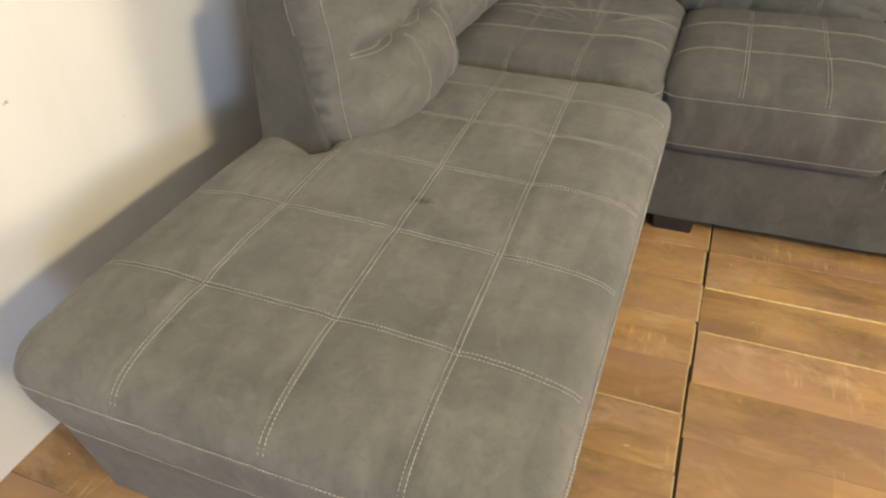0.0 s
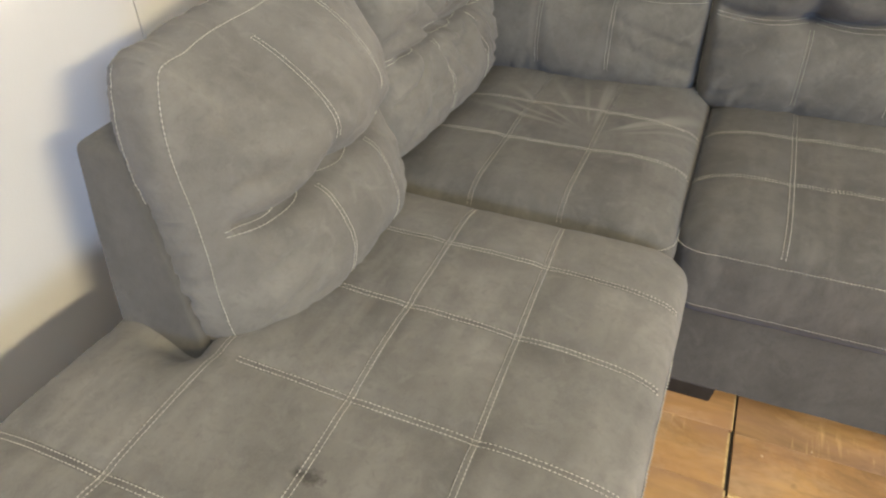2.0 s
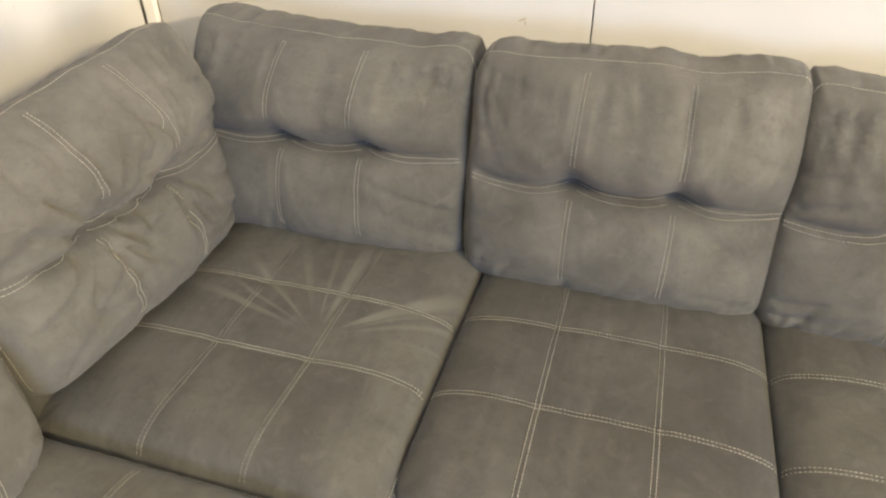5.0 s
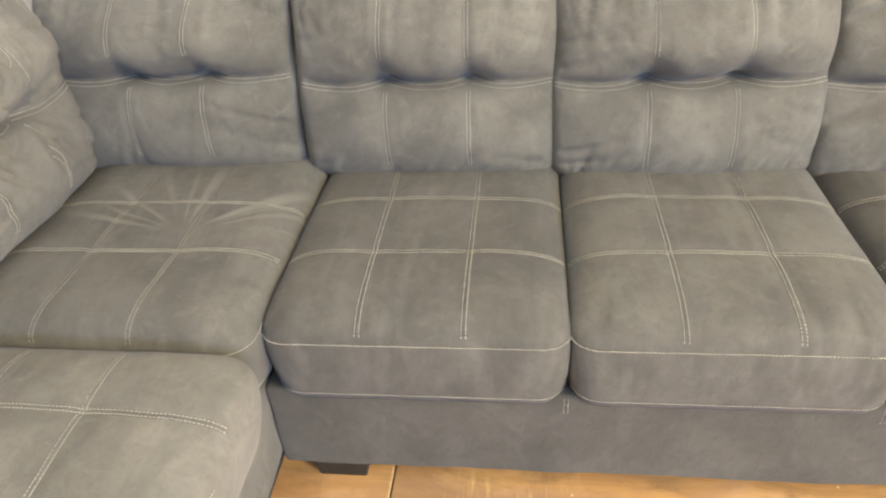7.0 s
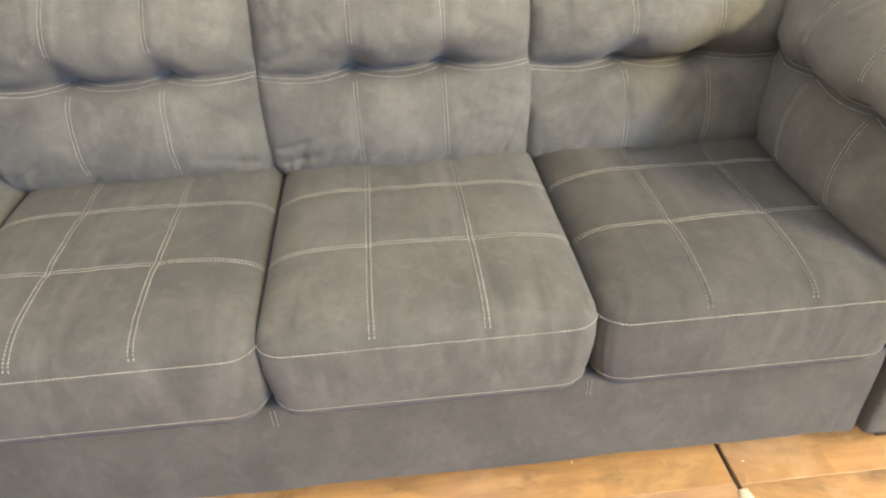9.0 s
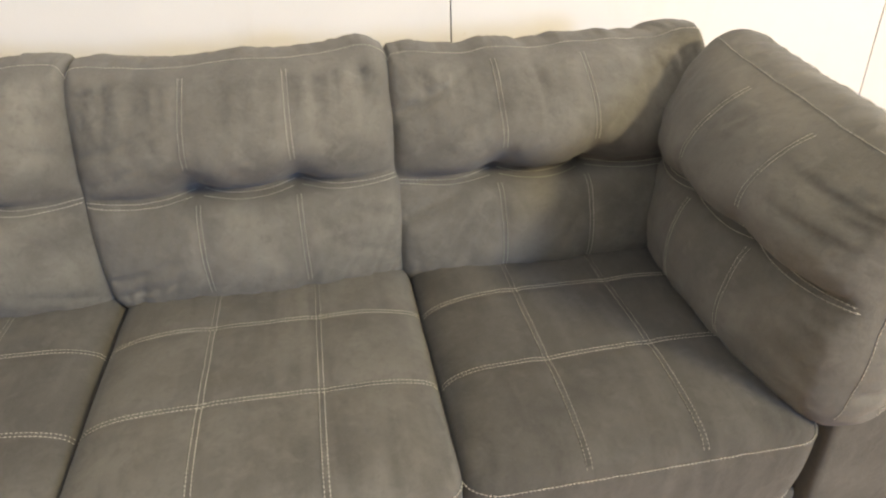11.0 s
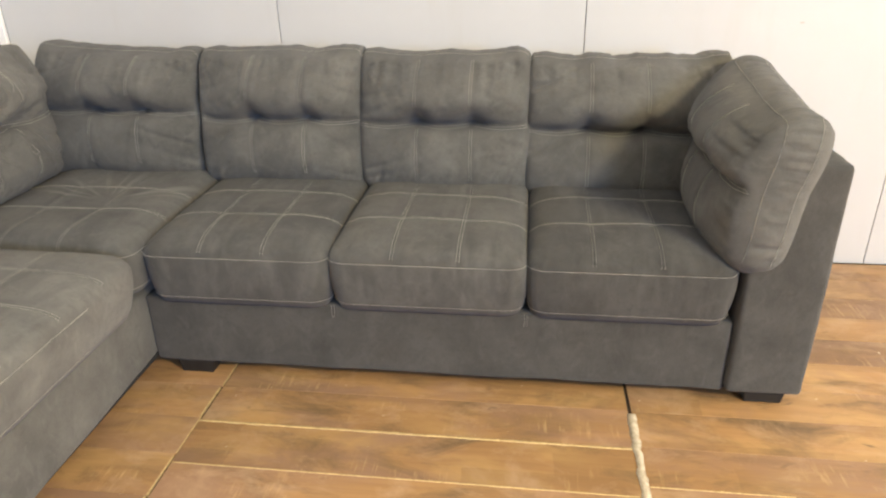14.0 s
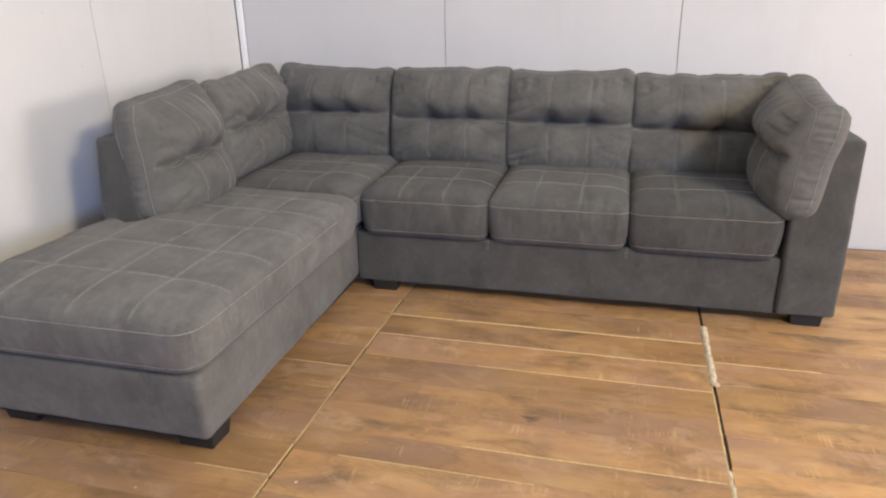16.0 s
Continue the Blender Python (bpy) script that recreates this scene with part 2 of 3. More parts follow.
PLANK = laminate("worn_oak_laminate")
m = Mat("fibreboard_core")
CORE = m.done(m.ramp(m.noise(m.coords((30, 30, 30)), 4, 4), [(0.3, (0.42, 0.29, 0.125)), (0.7, (0.68, 0.51, 0.26))]), 0.9)
m = Mat("dusty_joint_filler")
FILLER = m.done(m.ramp(m.noise(m.coords((30, 18, 30)), 2, 5, 0.7), [(0.3, (0.30, 0.24, 0.165)), (0.5, (0.50, 0.425, 0.31)), (0.7, (0.64, 0.56, 0.43))]), 0.95)
m = Mat("dark_subfloor")
SUB = m.done(m.ramp(m.noise(m.coords((1, 1, 1)), 14, 5), [(0.3, (0.03, 0.024, 0.018)), (0.7, (0.09, 0.07, 0.05))]), 0.95)
m = Mat("strand_board")
v = m.node("ShaderNodeTexVoronoi", Scale=1.0)
m.wire(m.coords((40, 22, 30)), v.inputs["Vector"])
OSB = m.done(m.mix(m.ramp(m.noise(m.coords((8, 8, 8)), 3, 5, 0.7, 1.0), [(0.3, (0.40, 0.22, 0.06)), (0.7, (0.62, 0.40, 0.14))]),
                   v.outputs["Color"], 0.16, "OVERLAY"), 0.8)
m = Mat("dull_metal")
METAL = m.done(m.ramp(m.noise(m.coords(), 40, 4), [(0.3, (0.28, 0.28, 0.29)), (0.7, (0.42, 0.42, 0.43))]), 0.45, metal=0.9)
m = Mat("grey_ceiling")
CEIL = m.done(m.ramp(m.noise(m.coords(), 2, 5), [(0.3, (0.36, 0.35, 0.335)), (0.7, (0.44, 0.43, 0.415))]), 0.9)


# ---- mesh helpers ----
def mesh_of(name, verts, faces, mats, smooth=True, slots=None):
    me = bpy.data.meshes.new(name)
    me.from_pydata([tuple(map(float, v)) for v in verts], [], faces)
    for mt in (mats if isinstance(mats, (list, tuple)) else [mats]):
        me.materials.append(mt)
    if slots is not None:
        me.polygons.foreach_set("material_index", slots)
    me.polygons.foreach_set("use_smooth", [smooth] * len(me.polygons))
    me.update()
    return me


def part(name, me, parent, label="", at=None):
    """Links a mesh as one part under a thing or a part."""
    ob = new(name, me)
    ob.parent = parent
    if at is not None:
        ob.matrix_local = at
    if label:
        tagged(ob, label)
    return ob


def thing(name, label, category, group="", m=None, kind=""):
    ob = new(name)
    ob.empty_display_size = 0.1
    if m is not None:
        ob.matrix_world = m
    return tagged(ob, label, category, group, kind)


def n3(x, y, z, seed=0.0):
    return noise.noise(Vector((x + seed * 7.31, y - seed * 3.77, z + seed * 1.93)))


def soft_box(name, lo, hi, r, mat, step=0.03, bend=None, rough=0.0, seed=0.0):
    """A box with rounded edges, finely divided, for upholstered frames; bend(x, y, z) moves its points."""
    lo, hi = np.array(lo, float), np.array(hi, float)
    c, h = (lo + hi) / 2, (hi - lo) / 2
    r = min(r, *(h * 0.98))
    verts, faces, found = [], [], {}

    def line(hh):
        inner = hh - r
        k = max(2, int(round(2 * inner / step)))
        e = [-hh, -hh + 0.3 * r, -hh + 0.65 * r]
        return e + list(np.linspace(-inner, inner, k)) + [-v for v in reversed(e)]

    L = [line(v) for v in h]

    def vert(p):
        key = tuple(round(float(v), 5) for v in p)
        if key not in found:
            q = np.clip(p, -(h - r), h - r)
            d = p - q
            n = np.linalg.norm(d)
            w = q + d / n * r if n > 1e-9 else p
            if rough:
                w = w + (d / n if n > 1e-9 else 0) * rough * (n3(*(w * 7), seed) + 0.5 * n3(*(w * 19), seed + 2))
            w = w + c
            if bend:
                w = np.array(bend(*w))
            found[key] = len(verts)
            verts.append(w)
        return found[key]

    for ax in range(3):
        u, v = (ax + 1) % 3, (ax + 2) % 3
        for s in (-1, 1):
            for i in range(len(L[u]) - 1):
                for j in range(len(L[v]) - 1):
                    quad = []
                    for a, b in ((0, 0), (1, 0), (1, 1), (0, 1)):
                        p = np.zeros(3)
                        p[ax], p[u], p[v] = s * h[ax], L[u][i + a], L[v][j + b]
                        quad.append(vert(p))
                    faces.append(quad if s > 0 else quad[::-1])
    return mesh_of(name, verts, faces, mat)


def thread_mesh(name, runs, mat, dash=0.0074, gap=0.0010, rad=0.0011, thin=1.0):
    """Rows of single stitches. runs: lists of (point, normal) close together; thin: how far they sink away towards the end."""
    full = rad
    verts, faces = [], []
    for run in runs:
        pts = np.array([p for p, _ in run])
        nor = np.array([n for _, n in run])
        seg = np.linalg.norm(np.diff(pts, axis=0), axis=1)
        s = np.concatenate(([0], np.cumsum(seg)))
        at = random.uniform(0, gap)
        while at + dash < s[-1]:
            p0, p1 = (np.array([np.interp(v, s, pts[:, k]) for k in range(3)]) for v in (at, at + dash))
            n = np.array([np.interp(at + dash / 2, s, nor[:, k]) for k in range(3)])
            rad = full * (1 + (thin - 1) * min(1, max(0, at / s[-1] * 1.6 - 0.5)))
            d = p1 - p0
            side = np.cross(d, n)
            side /= np.linalg.norm(side) + 1e-12
            mid = (p0 + p1) / 2 + n * rad * 0.7
            i = len(verts)
            verts += [p0, p1] + [mid + side * rad, mid + n * rad, mid - side * rad, mid - n * rad]
            for k in range(4):
                a, b = i + 2 + k, i + 2 + (k + 1) % 4
                faces += [(i, b, a), (i + 1, a, b)]
            at += dash * 0.80 + gap * random.uniform(0.85, 1.15)
    return mesh_of(name, verts, faces, mat)


def crease_of(v, width=0.16):
    """1 in the bottom of a narrow fold, 0 away from it."""
    return max(0.0, 1 - abs(v) / width) ** 1.5


class Cushion:
    """A boxed cushion: a puffed face over a seam outline with round corners, and a band behind it.
    Local x across, y along or up, z out of the face; the seam lies at z = 0."""

    def __init__(self, hx, hy, r, deep, height, bulge=0.012, taper=0.0, gather=0.0, seed=0.0, pull=None):
        self.hx, self.hy, self.r, self.deep, self.height = hx, hy, r, deep, height
        self.bulge, self.taper, self.gather, self.seed, self.pull = bulge, taper, gather, seed, pull
        self.grid = None

    def edge(self, a, b):
        h = np.array((self.hx, self.hy))
        base = np.array((a, b)) * h
        q = np.clip(base, -(h - self.r), h - self.r)
        d = base - q
        n = np.linalg.norm(d)
        return q + d / n * self.r if n > 1e-9 else base

    def plan(self, a, b):
        m = max(abs(a), abs(b), 1e-9)
        flat = np.array((a * self.hx, b * self.hy))
        k = m ** 7
        return flat * (1 - k) + m * self.edge(a / m, b / m) * k

    def face(self, a, b):
        x, y = self.plan(a, b)
        p = np.array((x, y, self.height(a, b, x, y)))
        return p + self.pull(a, b, 0.0) if self.pull else p

    def band(self, a, b, w):
        """A point of the band: (a, b) on the outline's square, w from 0 at the seam to 1 at the back."""
        e = self.edge(a, b)
        out = e / np.array((self.hx, self.hy)) ** 1.0
        out = np.array((np.sign(a) * max(0, abs(a) - 0.82), np.sign(b) * max(0, abs(b) - 0.82)))
        out = out / (np.linalg.norm(out) + 1e-9)
        run = (a - b) * 9 * (self.hx + self.hy) * 2
        push = self.bulge * (1 - (2 * w - 1) ** 2) ** 0.6 - 0.003 * math.exp(-(w / 0.05) ** 2)
        if self.gather:
            g = n3(run * 1.6, w * 0.7, 1.0, self.seed) * 0.5 - 0.9 * crease_of(n3(run * 2.3, w * 0.8, 3.0, self.seed))
            push += self.gather * g * math.sin(math.pi * min(1, 0.12 + w * 0.9))
        t = self.deep * (1 - self.taper * (1 - (b + 1) / 2))
        p = np.array((*(e * (1 - 0.05 * w) + out * push), -w * t))
        return p + self.pull(a, b, w) if self.pull else p

    def lying(self, a, b):
        """A point on the finished cover, between the corners of its mesh."""
        if self.grid is None:
            return self.face(a, b)
        A, B = self.ticks
        i = min(len(A) - 2, max(0, int(np.searchsorted(A, a)) - 1))
        j = min(len(B) - 2, max(0, int(np.searchsorted(B, b)) - 1))
        u, v = (a - A[i]) / (A[i + 1] - A[i]), (b - B[j]) / (B[j + 1] - B[j])
        g = self.grid
        return (g[j, i] * (1 - u) + g[j, i + 1] * u) * (1 - v) + (g[j + 1, i] * (1 - u) + g[j + 1, i + 1] * u) * v

    def normal(self, a, b):
        d = 0.012
        u = self.lying(min(1, a + d), b) - self.lying(max(-1, a - d), b)
        v = self.lying(a, min(1, b + d)) - self.lying(a, max(-1, b - d))
        n = np.cross(u, v)
        return n / (np.linalg.norm(n) + 1e-12)

    def mesh(self, name, mat, step=0.0095, rows=9, ease=0, lines=()):
        """The whole cover. ease: how often its edge is smoothed; lines: depths of seams, kept in self.runs."""
        def ticks(h):
            k = int(round(2 * h / step))
            s = np.linspace(-1, 1, k + 1)
            return 0.55 * s + 0.45 * np.sin(s * math.pi / 2)
        A, B = ticks(self.hx), ticks(self.hy)
        na, nb = len(A), len(B)
        verts = [self.face(a, b) for b in B for a in A]
        idx = lambda i, j: j * na + i
        faces = [(idx(i, j), idx(i + 1, j), idx(i + 1, j + 1), idx(i, j + 1)) for j in range(nb - 1) for i in range(na - 1)]
        near = [min(min(i, na - 1 - i), min(j, nb - 1 - j)) * step for j in range(nb) for i in range(na)]
        ring = [(i, 0) for i in range(na - 1)] + [(na - 1, j) for j in range(nb - 1)]
        ring += [(i, nb - 1) for i in range(na - 1, 0, -1)] + [(0, j) for j in range(nb - 1, 0, -1)]
        prev = [idx(i, j) for i, j in ring]
        depth = sorted([v ** 1.3 for v in np.linspace(0, 1, rows + 1)[1:]] + list(lines))
        at = {}
        for w in depth:
            cur = []
            for i, j in ring:
                cur.append(len(verts))
                verts.append(self.band(A[i], B[j], w))
                near.append(w * self.deep)
            n = len(ring)
            faces += [(prev[k], cur[k], cur[(k + 1) % n], prev[(k + 1) % n]) for k in range(n)]
            prev = cur
            at[w] = cur
        V = np.array(verts)
        if ease:
            E = np.array([(f[k], f[(k + 1) % 4]) for f in faces for k in range(4)])
            count = np.bincount(E.ravel(), minlength=len(V))[:, None].astype(float)
            pull = (np.clip(1 - np.array(near) / 0.036, 0, 1) ** 0.7)[:, None] * 0.6
            for _ in range(ease):
                total = np.zeros_like(V)
                np.add.at(total, E[:, 0], V[E[:, 1]])
                np.add.at(total, E[:, 1], V[E[:, 0]])
                V = V + (total / count - V) * pull
        self.ticks, self.grid = (A, B), V[:na * nb].reshape(nb, na, 3)
        faces.append(prev[::-1])
        me = mesh_of(name, V, faces, mat)
        self.runs = {}
        for w in lines:
            run = [(np.array(me.vertices[k].co), np.array(me.vertices[k].normal)) for k, (i, j) in zip(at[w], ring) if B[j] > -0.88]
            first = next(k for k, (i, j) in enumerate([r for r in ring if B[r[1]] > -0.88]) if i == na - 1)
            run = run[first:] + run[:first]
            self.runs[w] = [(p + n * 0.0006, n) for p, n in run]
        return me

    def row(self, ab0, ab1, off=0.0, n=70, lift=0.0004):
        """A line over the face, moved sideways by off metres, as (point, normal)."""
        (a0, b0), (a1, b1) = ab0, ab1
        along = np.array(((a1 - a0) * self.hx, (b1 - b0) * self.hy))
        s = np.array((-along[1], along[0])) / np.linalg.norm(along) * off
        da, db = s[0] / self.hx, s[1] / self.hy
        out = []
        for k in np.linspace(0, 1, n):
            a, b = np.clip((a0 + (a1 - a0) * k + da, b0 + (b1 - b0) * k + db), -0.995, 0.995)
            nn = self.normal(a, b)
            out.append((self.lying(a, b) + nn * lift, nn))
        return out

    def path(self, points, off=0.0, lift=0.0004):
        """A line over the face through many (a, b), moved up by off metres, as (point, normal)."""
        out = []
        for a, b in points:
            b = min(0.995, max(-0.995, b + off / self.hy))
            nn = self.normal(a, b)
            out.append((self.lying(a, b) + nn * lift, nn))
        return out

    def ribbon(self, name, ab0, ab1, width, mat, n=90, lift=0.0008):
        """A narrow raised strip of cloth laid along a line of the face."""
        sides = [self.row(ab0, ab1, o * width / 2, n, l) for o, l in ((-1, -0.0006), (-0.55, lift), (0.55, lift), (1, -0.0006))]
        verts = [p for s in sides for p, _ in s]
        faces = [(j * n + i, j * n + i + 1, (j + 1) * n + i + 1, (j + 1) * n + i) for j in range(3) for i in range(n - 1)]
        return mesh_of(name, verts, faces, mat)

    def seam(self, w, corners, n=60, lift=0.0012):
        """A line along the band at depth w through the given (a, b) corners of the outline's square."""
        out = []
        for (a0, b0), (a1, b1) in zip(corners, corners[1:]):
            for k in np.linspace(0, 1, n):
                a, b = a0 + (a1 - a0) * k, b0 + (b1 - b0) * k
                o = np.array((np.sign(a) * max(0, abs(a) - 0.85), np.sign(b) * max(0, abs(b) - 0.85), 0.0))
                o /= np.linalg.norm(o) + 1e-9
                out.append((self.band(a, b, w) + o * lift, o))
        return out


# ---- the room ----
LEFT, BACK, RIGHT, REAR, TOP = -1.02, 0.975, 8.2, -9.30, 3.5


def slab(name, lo, hi, mat, label="", category="", kind="structure", parent=None, bevel=0.0):
    bm = bmesh.new()
    bmesh.ops.create_cube(bm, size=1)
    lo, hi = Vector(lo), Vector(hi)
    for v in bm.verts:
        v.co = Vector([(a + b) / 2 + c * (b - a) for a, b, c in zip(lo, hi, v.co)])
    if bevel:
        bmesh.ops.bevel(bm, geom=bm.edges[:], offset=bevel, segments=2, affect="EDGES", profile=0.6)
    me = bpy.data.meshes.new(name)
    bm.to_mesh(me)
    bm.free()
    me.materials.append(mat)
    ob = new(name, me)
    ob.parent = parent
    return tagged(ob, label, category, kind=kind) if not parent else ob


def pierced_wall(name, boxes, label, mat):
    """A wall built of the blocks round its opening."""
    bm = bmesh.new()
    for lo, hi in boxes:
        cube = bmesh.ops.create_cube(bm, size=1)
        for v in cube["verts"]:
            v.co = Vector([(a + b) / 2 + c * (b - a) for a, b, c in zip(lo, hi, v.co)])
    me = bpy.data.meshes.new(name)
    bm.to_mesh(me)
    bm.free()
    me.materials.append(mat)
    return tagged(new(name, me), label, "wall", kind="structure")


floor = slab("floor", (-1.2, -9.5, -0.12), (8.4, 1.15, -0.0085), SUB, "worn oak-look laminate plank floor with chipped joints", "floor")
wall_north = slab("wall_north", (-1.2, BACK + 0.008, -0.02), (8.4, BACK + 0.14, TOP), GAP, "white painted panel wall with narrow upright seams", "wall")
wall_west = slab("wall_west", (LEFT - 0.14, -9.5, -0.02), (LEFT - 0.008, BACK + 0.008, TOP), GAP, "white painted panel wall beside the chaise", "wall")
# unseen ceiling, its grey set by how much light it throws back
ceiling = slab("ceiling", (-1.2, -9.5, TOP), (8.4, 1.15, TOP + 0.1), CEIL, "plain grey ceiling", "ceiling")

# unseen walls that close the room, paint and distance set for bounced light
pierced_wall("wall_south", (((LEFT - 0.008, REAR - 0.14, -0.02), (6.25, REAR, TOP)), ((8.05, REAR - 0.14, -0.02), (RIGHT, REAR, TOP)),
                            ((6.25, REAR - 0.14, -0.02), (8.05, REAR, 1.62)), ((6.25, REAR - 0.14, 3.30), (8.05, REAR, TOP))), "plain pale wall with a window opening", PAINT)
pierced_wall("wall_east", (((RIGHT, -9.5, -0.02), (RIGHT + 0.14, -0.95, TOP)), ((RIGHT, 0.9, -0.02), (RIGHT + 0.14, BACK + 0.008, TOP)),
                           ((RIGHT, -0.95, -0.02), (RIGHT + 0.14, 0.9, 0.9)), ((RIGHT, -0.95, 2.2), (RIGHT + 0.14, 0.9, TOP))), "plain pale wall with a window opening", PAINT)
slab("ground", (-20, -30, -0.3), (30, 20, -0.13), CEIL, "grey concrete ground outside the windows", "ground")

# white panels, a finger's breadth proud of the dark joint behind them
for x0, x1 in ((LEFT + 0.040, 0.23), (0.23, 1.449), (1.449, 2.668), (2.668, 3.887), (3.887, RIGHT)):
    slab("panel", (x0 + 0.0018, BACK, -0.004), (x1 - 0.0018, BACK + 0.008, TOP - 0.002), PANEL, parent=wall_north, bevel=0.001)
for y0, y1 in ((-0.203, BACK - 0.022), (-1.422, -0.203), (-2.641, -1.422), (-3.860, -2.641), (-5.079, -3.860), (-6.298, -5.079), (-7.517, -6.298), (REAR, -7.517)):
    slab("panel", (LEFT - 0.008, y0 + 0.0018, -0.004), (LEFT, y1 - 0.0018, TOP - 0.002), PANEL, parent=wall_west, bevel=0.001)
slab("corner_trim", (LEFT + 0.002, BACK - 0.016, -0.004), (LEFT + 0.036, BACK + 0.006, TOP - 0.003), TRIM, "narrow white strip in the corner of the walls", "trim", bevel=0.002)


def scuff(parent, at, wide, high, turn, facing, seed):
    """A small brown rub mark on a wall panel, hair-thin."""
    n = 18
    verts = [(0, 0, 0)]
    for k in range(n):
        a = 2 * math.pi * k / n
        r = 1 + 0.5 * n3(math.cos(a) * 1.5, math.sin(a) * 1.5, 0, seed)
        verts.append((math.cos(a) * wide * r, math.sin(a) * high * r, 0))
    part("scuff_mark", mesh_of("scuff_mark", verts, [(0, 1 + k, 1 + (k + 1) % n) for k in range(n)], SCUFF, False), parent, "brown rub mark",
         pose(*at, 90, 0, facing) @ Matrix.Rotation(radians(turn), 4, "Z"))


scuff(wall_north, (0.064, BACK - 0.0006, 0.891), 0.011, 0.0022, 25, 0, 1.0)
scuff(wall_north, (0.071, BACK - 0.0006, 0.884), 0.0016, 0.005, 10, 0, 2.0)
scuff(wall_north, (2.237, BACK - 0.0006, 0.974), 0.009, 0.002, -8, 0, 3.0)
scuff(wall_west, (LEFT + 0.0006, -1.035, 0.696), 0.008, 0.0035, 15, 90, 4.0)
scuff(wall_west, (LEFT + 0.0006, -1.085, 0.690), 0.005, 0.002, -30, 90, 5.0)


# ---- the sofa: frames ----
def foot(parent, x, y, lx, ly):
    bm = bmesh.new()
    bmesh.ops.create_cube(bm, size=1)
    for v in bm.verts:
        k = 1.0 if v.co.z > 0 else 0.86
        v.co = Vector((v.co.x * lx * k, v.co.y * ly * k, (v.co.z + 0.5) * 0.068))
    bmesh.ops.bevel(bm, geom=bm.edges[:], offset=0.003, segments=2, affect="EDGES")
    me = bpy.data.meshes.new("foot")
    bm.to_mesh(me)
    bm.free()
    me.materials.append(FOOT)
    part("foot", me, parent, "black plastic block foot", pose(x, y, 0))


def arm_bend(x_out, x_low, x_top, z_top, z_seat=0.30, rake=0.0):
    """Leans an arm's inner side outwards above the seat."""
    def bend(x, y, z):
        k = min(1, max(0, (z - z_seat) / (z_top - z_seat)))
        inner = x_low + (x_top - x_low) * k
        f = (x - x_out) / (x_low - x_out)
        return x_out + (inner - x_out) * f, y + (rake * k if y < 0 else 0), z
    return bend


sofa = thing("sofa", "grey microfibre sofa section with one tall arm, on black feet", "sofa")
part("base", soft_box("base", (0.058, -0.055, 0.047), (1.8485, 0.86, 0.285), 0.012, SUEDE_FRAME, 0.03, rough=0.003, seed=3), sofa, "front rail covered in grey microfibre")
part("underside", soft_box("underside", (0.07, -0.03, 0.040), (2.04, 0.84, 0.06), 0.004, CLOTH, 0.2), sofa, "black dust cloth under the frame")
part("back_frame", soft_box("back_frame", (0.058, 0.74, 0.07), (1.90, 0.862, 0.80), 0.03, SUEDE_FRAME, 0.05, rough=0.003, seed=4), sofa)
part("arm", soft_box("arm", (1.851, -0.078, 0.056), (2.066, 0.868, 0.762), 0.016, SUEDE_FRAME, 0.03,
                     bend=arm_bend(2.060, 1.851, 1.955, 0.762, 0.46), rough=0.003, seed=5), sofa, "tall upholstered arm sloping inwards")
for x, y in ((0.185, -0.01), (1.975, -0.0), (0.185, 0.78), (1.975, 0.78)):
    foot(sofa, x, y, 0.125, 0.09)
# upright stitched seams in the front rail below the gaps between the seats
for x in (0.672, 1.258):
    runs = [[((x + o, -0.0575, z), (0, -1, 0)) for z in np.linspace(0.284, 0.240, 10)] for o in (-0.004, 0.004)]
    part("rail_seam", thread_mesh("rail_seam", runs, THREAD, 0.004, 0.001, 0.0008), sofa)


def chaise_flare(x, y, z):
    """The base widens a little towards its foot end and narrows downwards."""
    f = max(0.0, -y) / 1.385
    low = (0.297 - z) / 0.235
    if x > -0.3:
        x += (0.048 - 0.010 * low) * f * (x + 0.3) / 0.357
    return x, y + 0.030 * low * f ** 6, z


chaise = thing("chaise", "grey microfibre corner chaise with a back arm, on black feet", "chaise")
part("base", soft_box("base", (-0.733, -1.385, 0.062), (0.057, 0.86, 0.297), 0.022, SUEDE_BASE, 0.03, rough=0.003, seed=7, bend=chaise_flare), chaise, "deep base covered in grey microfibre")
part("underside", soft_box("underside", (-0.71, -1.34, 0.052), (0.055, 0.84, 0.07), 0.004, CLOTH, 0.2), chaise, "black dust cloth under the frame")
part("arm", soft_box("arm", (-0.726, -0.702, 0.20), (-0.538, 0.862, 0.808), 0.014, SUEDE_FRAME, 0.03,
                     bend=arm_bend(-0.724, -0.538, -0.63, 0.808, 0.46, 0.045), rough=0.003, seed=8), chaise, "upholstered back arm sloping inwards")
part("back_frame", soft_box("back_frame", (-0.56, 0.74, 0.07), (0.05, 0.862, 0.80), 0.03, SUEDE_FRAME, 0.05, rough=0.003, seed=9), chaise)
for x, y in ((0.010, -1.262), (-0.64, -1.262), (-0.64, 0.78), (-0.012, 0.78)):
    foot(chaise, x, y, 0.135, 0.11)


# ---- the sofa: cushions ----
def bell(d, s):
    return math.exp(-(d / s) ** 2)


def dome(v, p, q=0.5):
    return max(0.0, 1 - abs(v) ** p) ** q


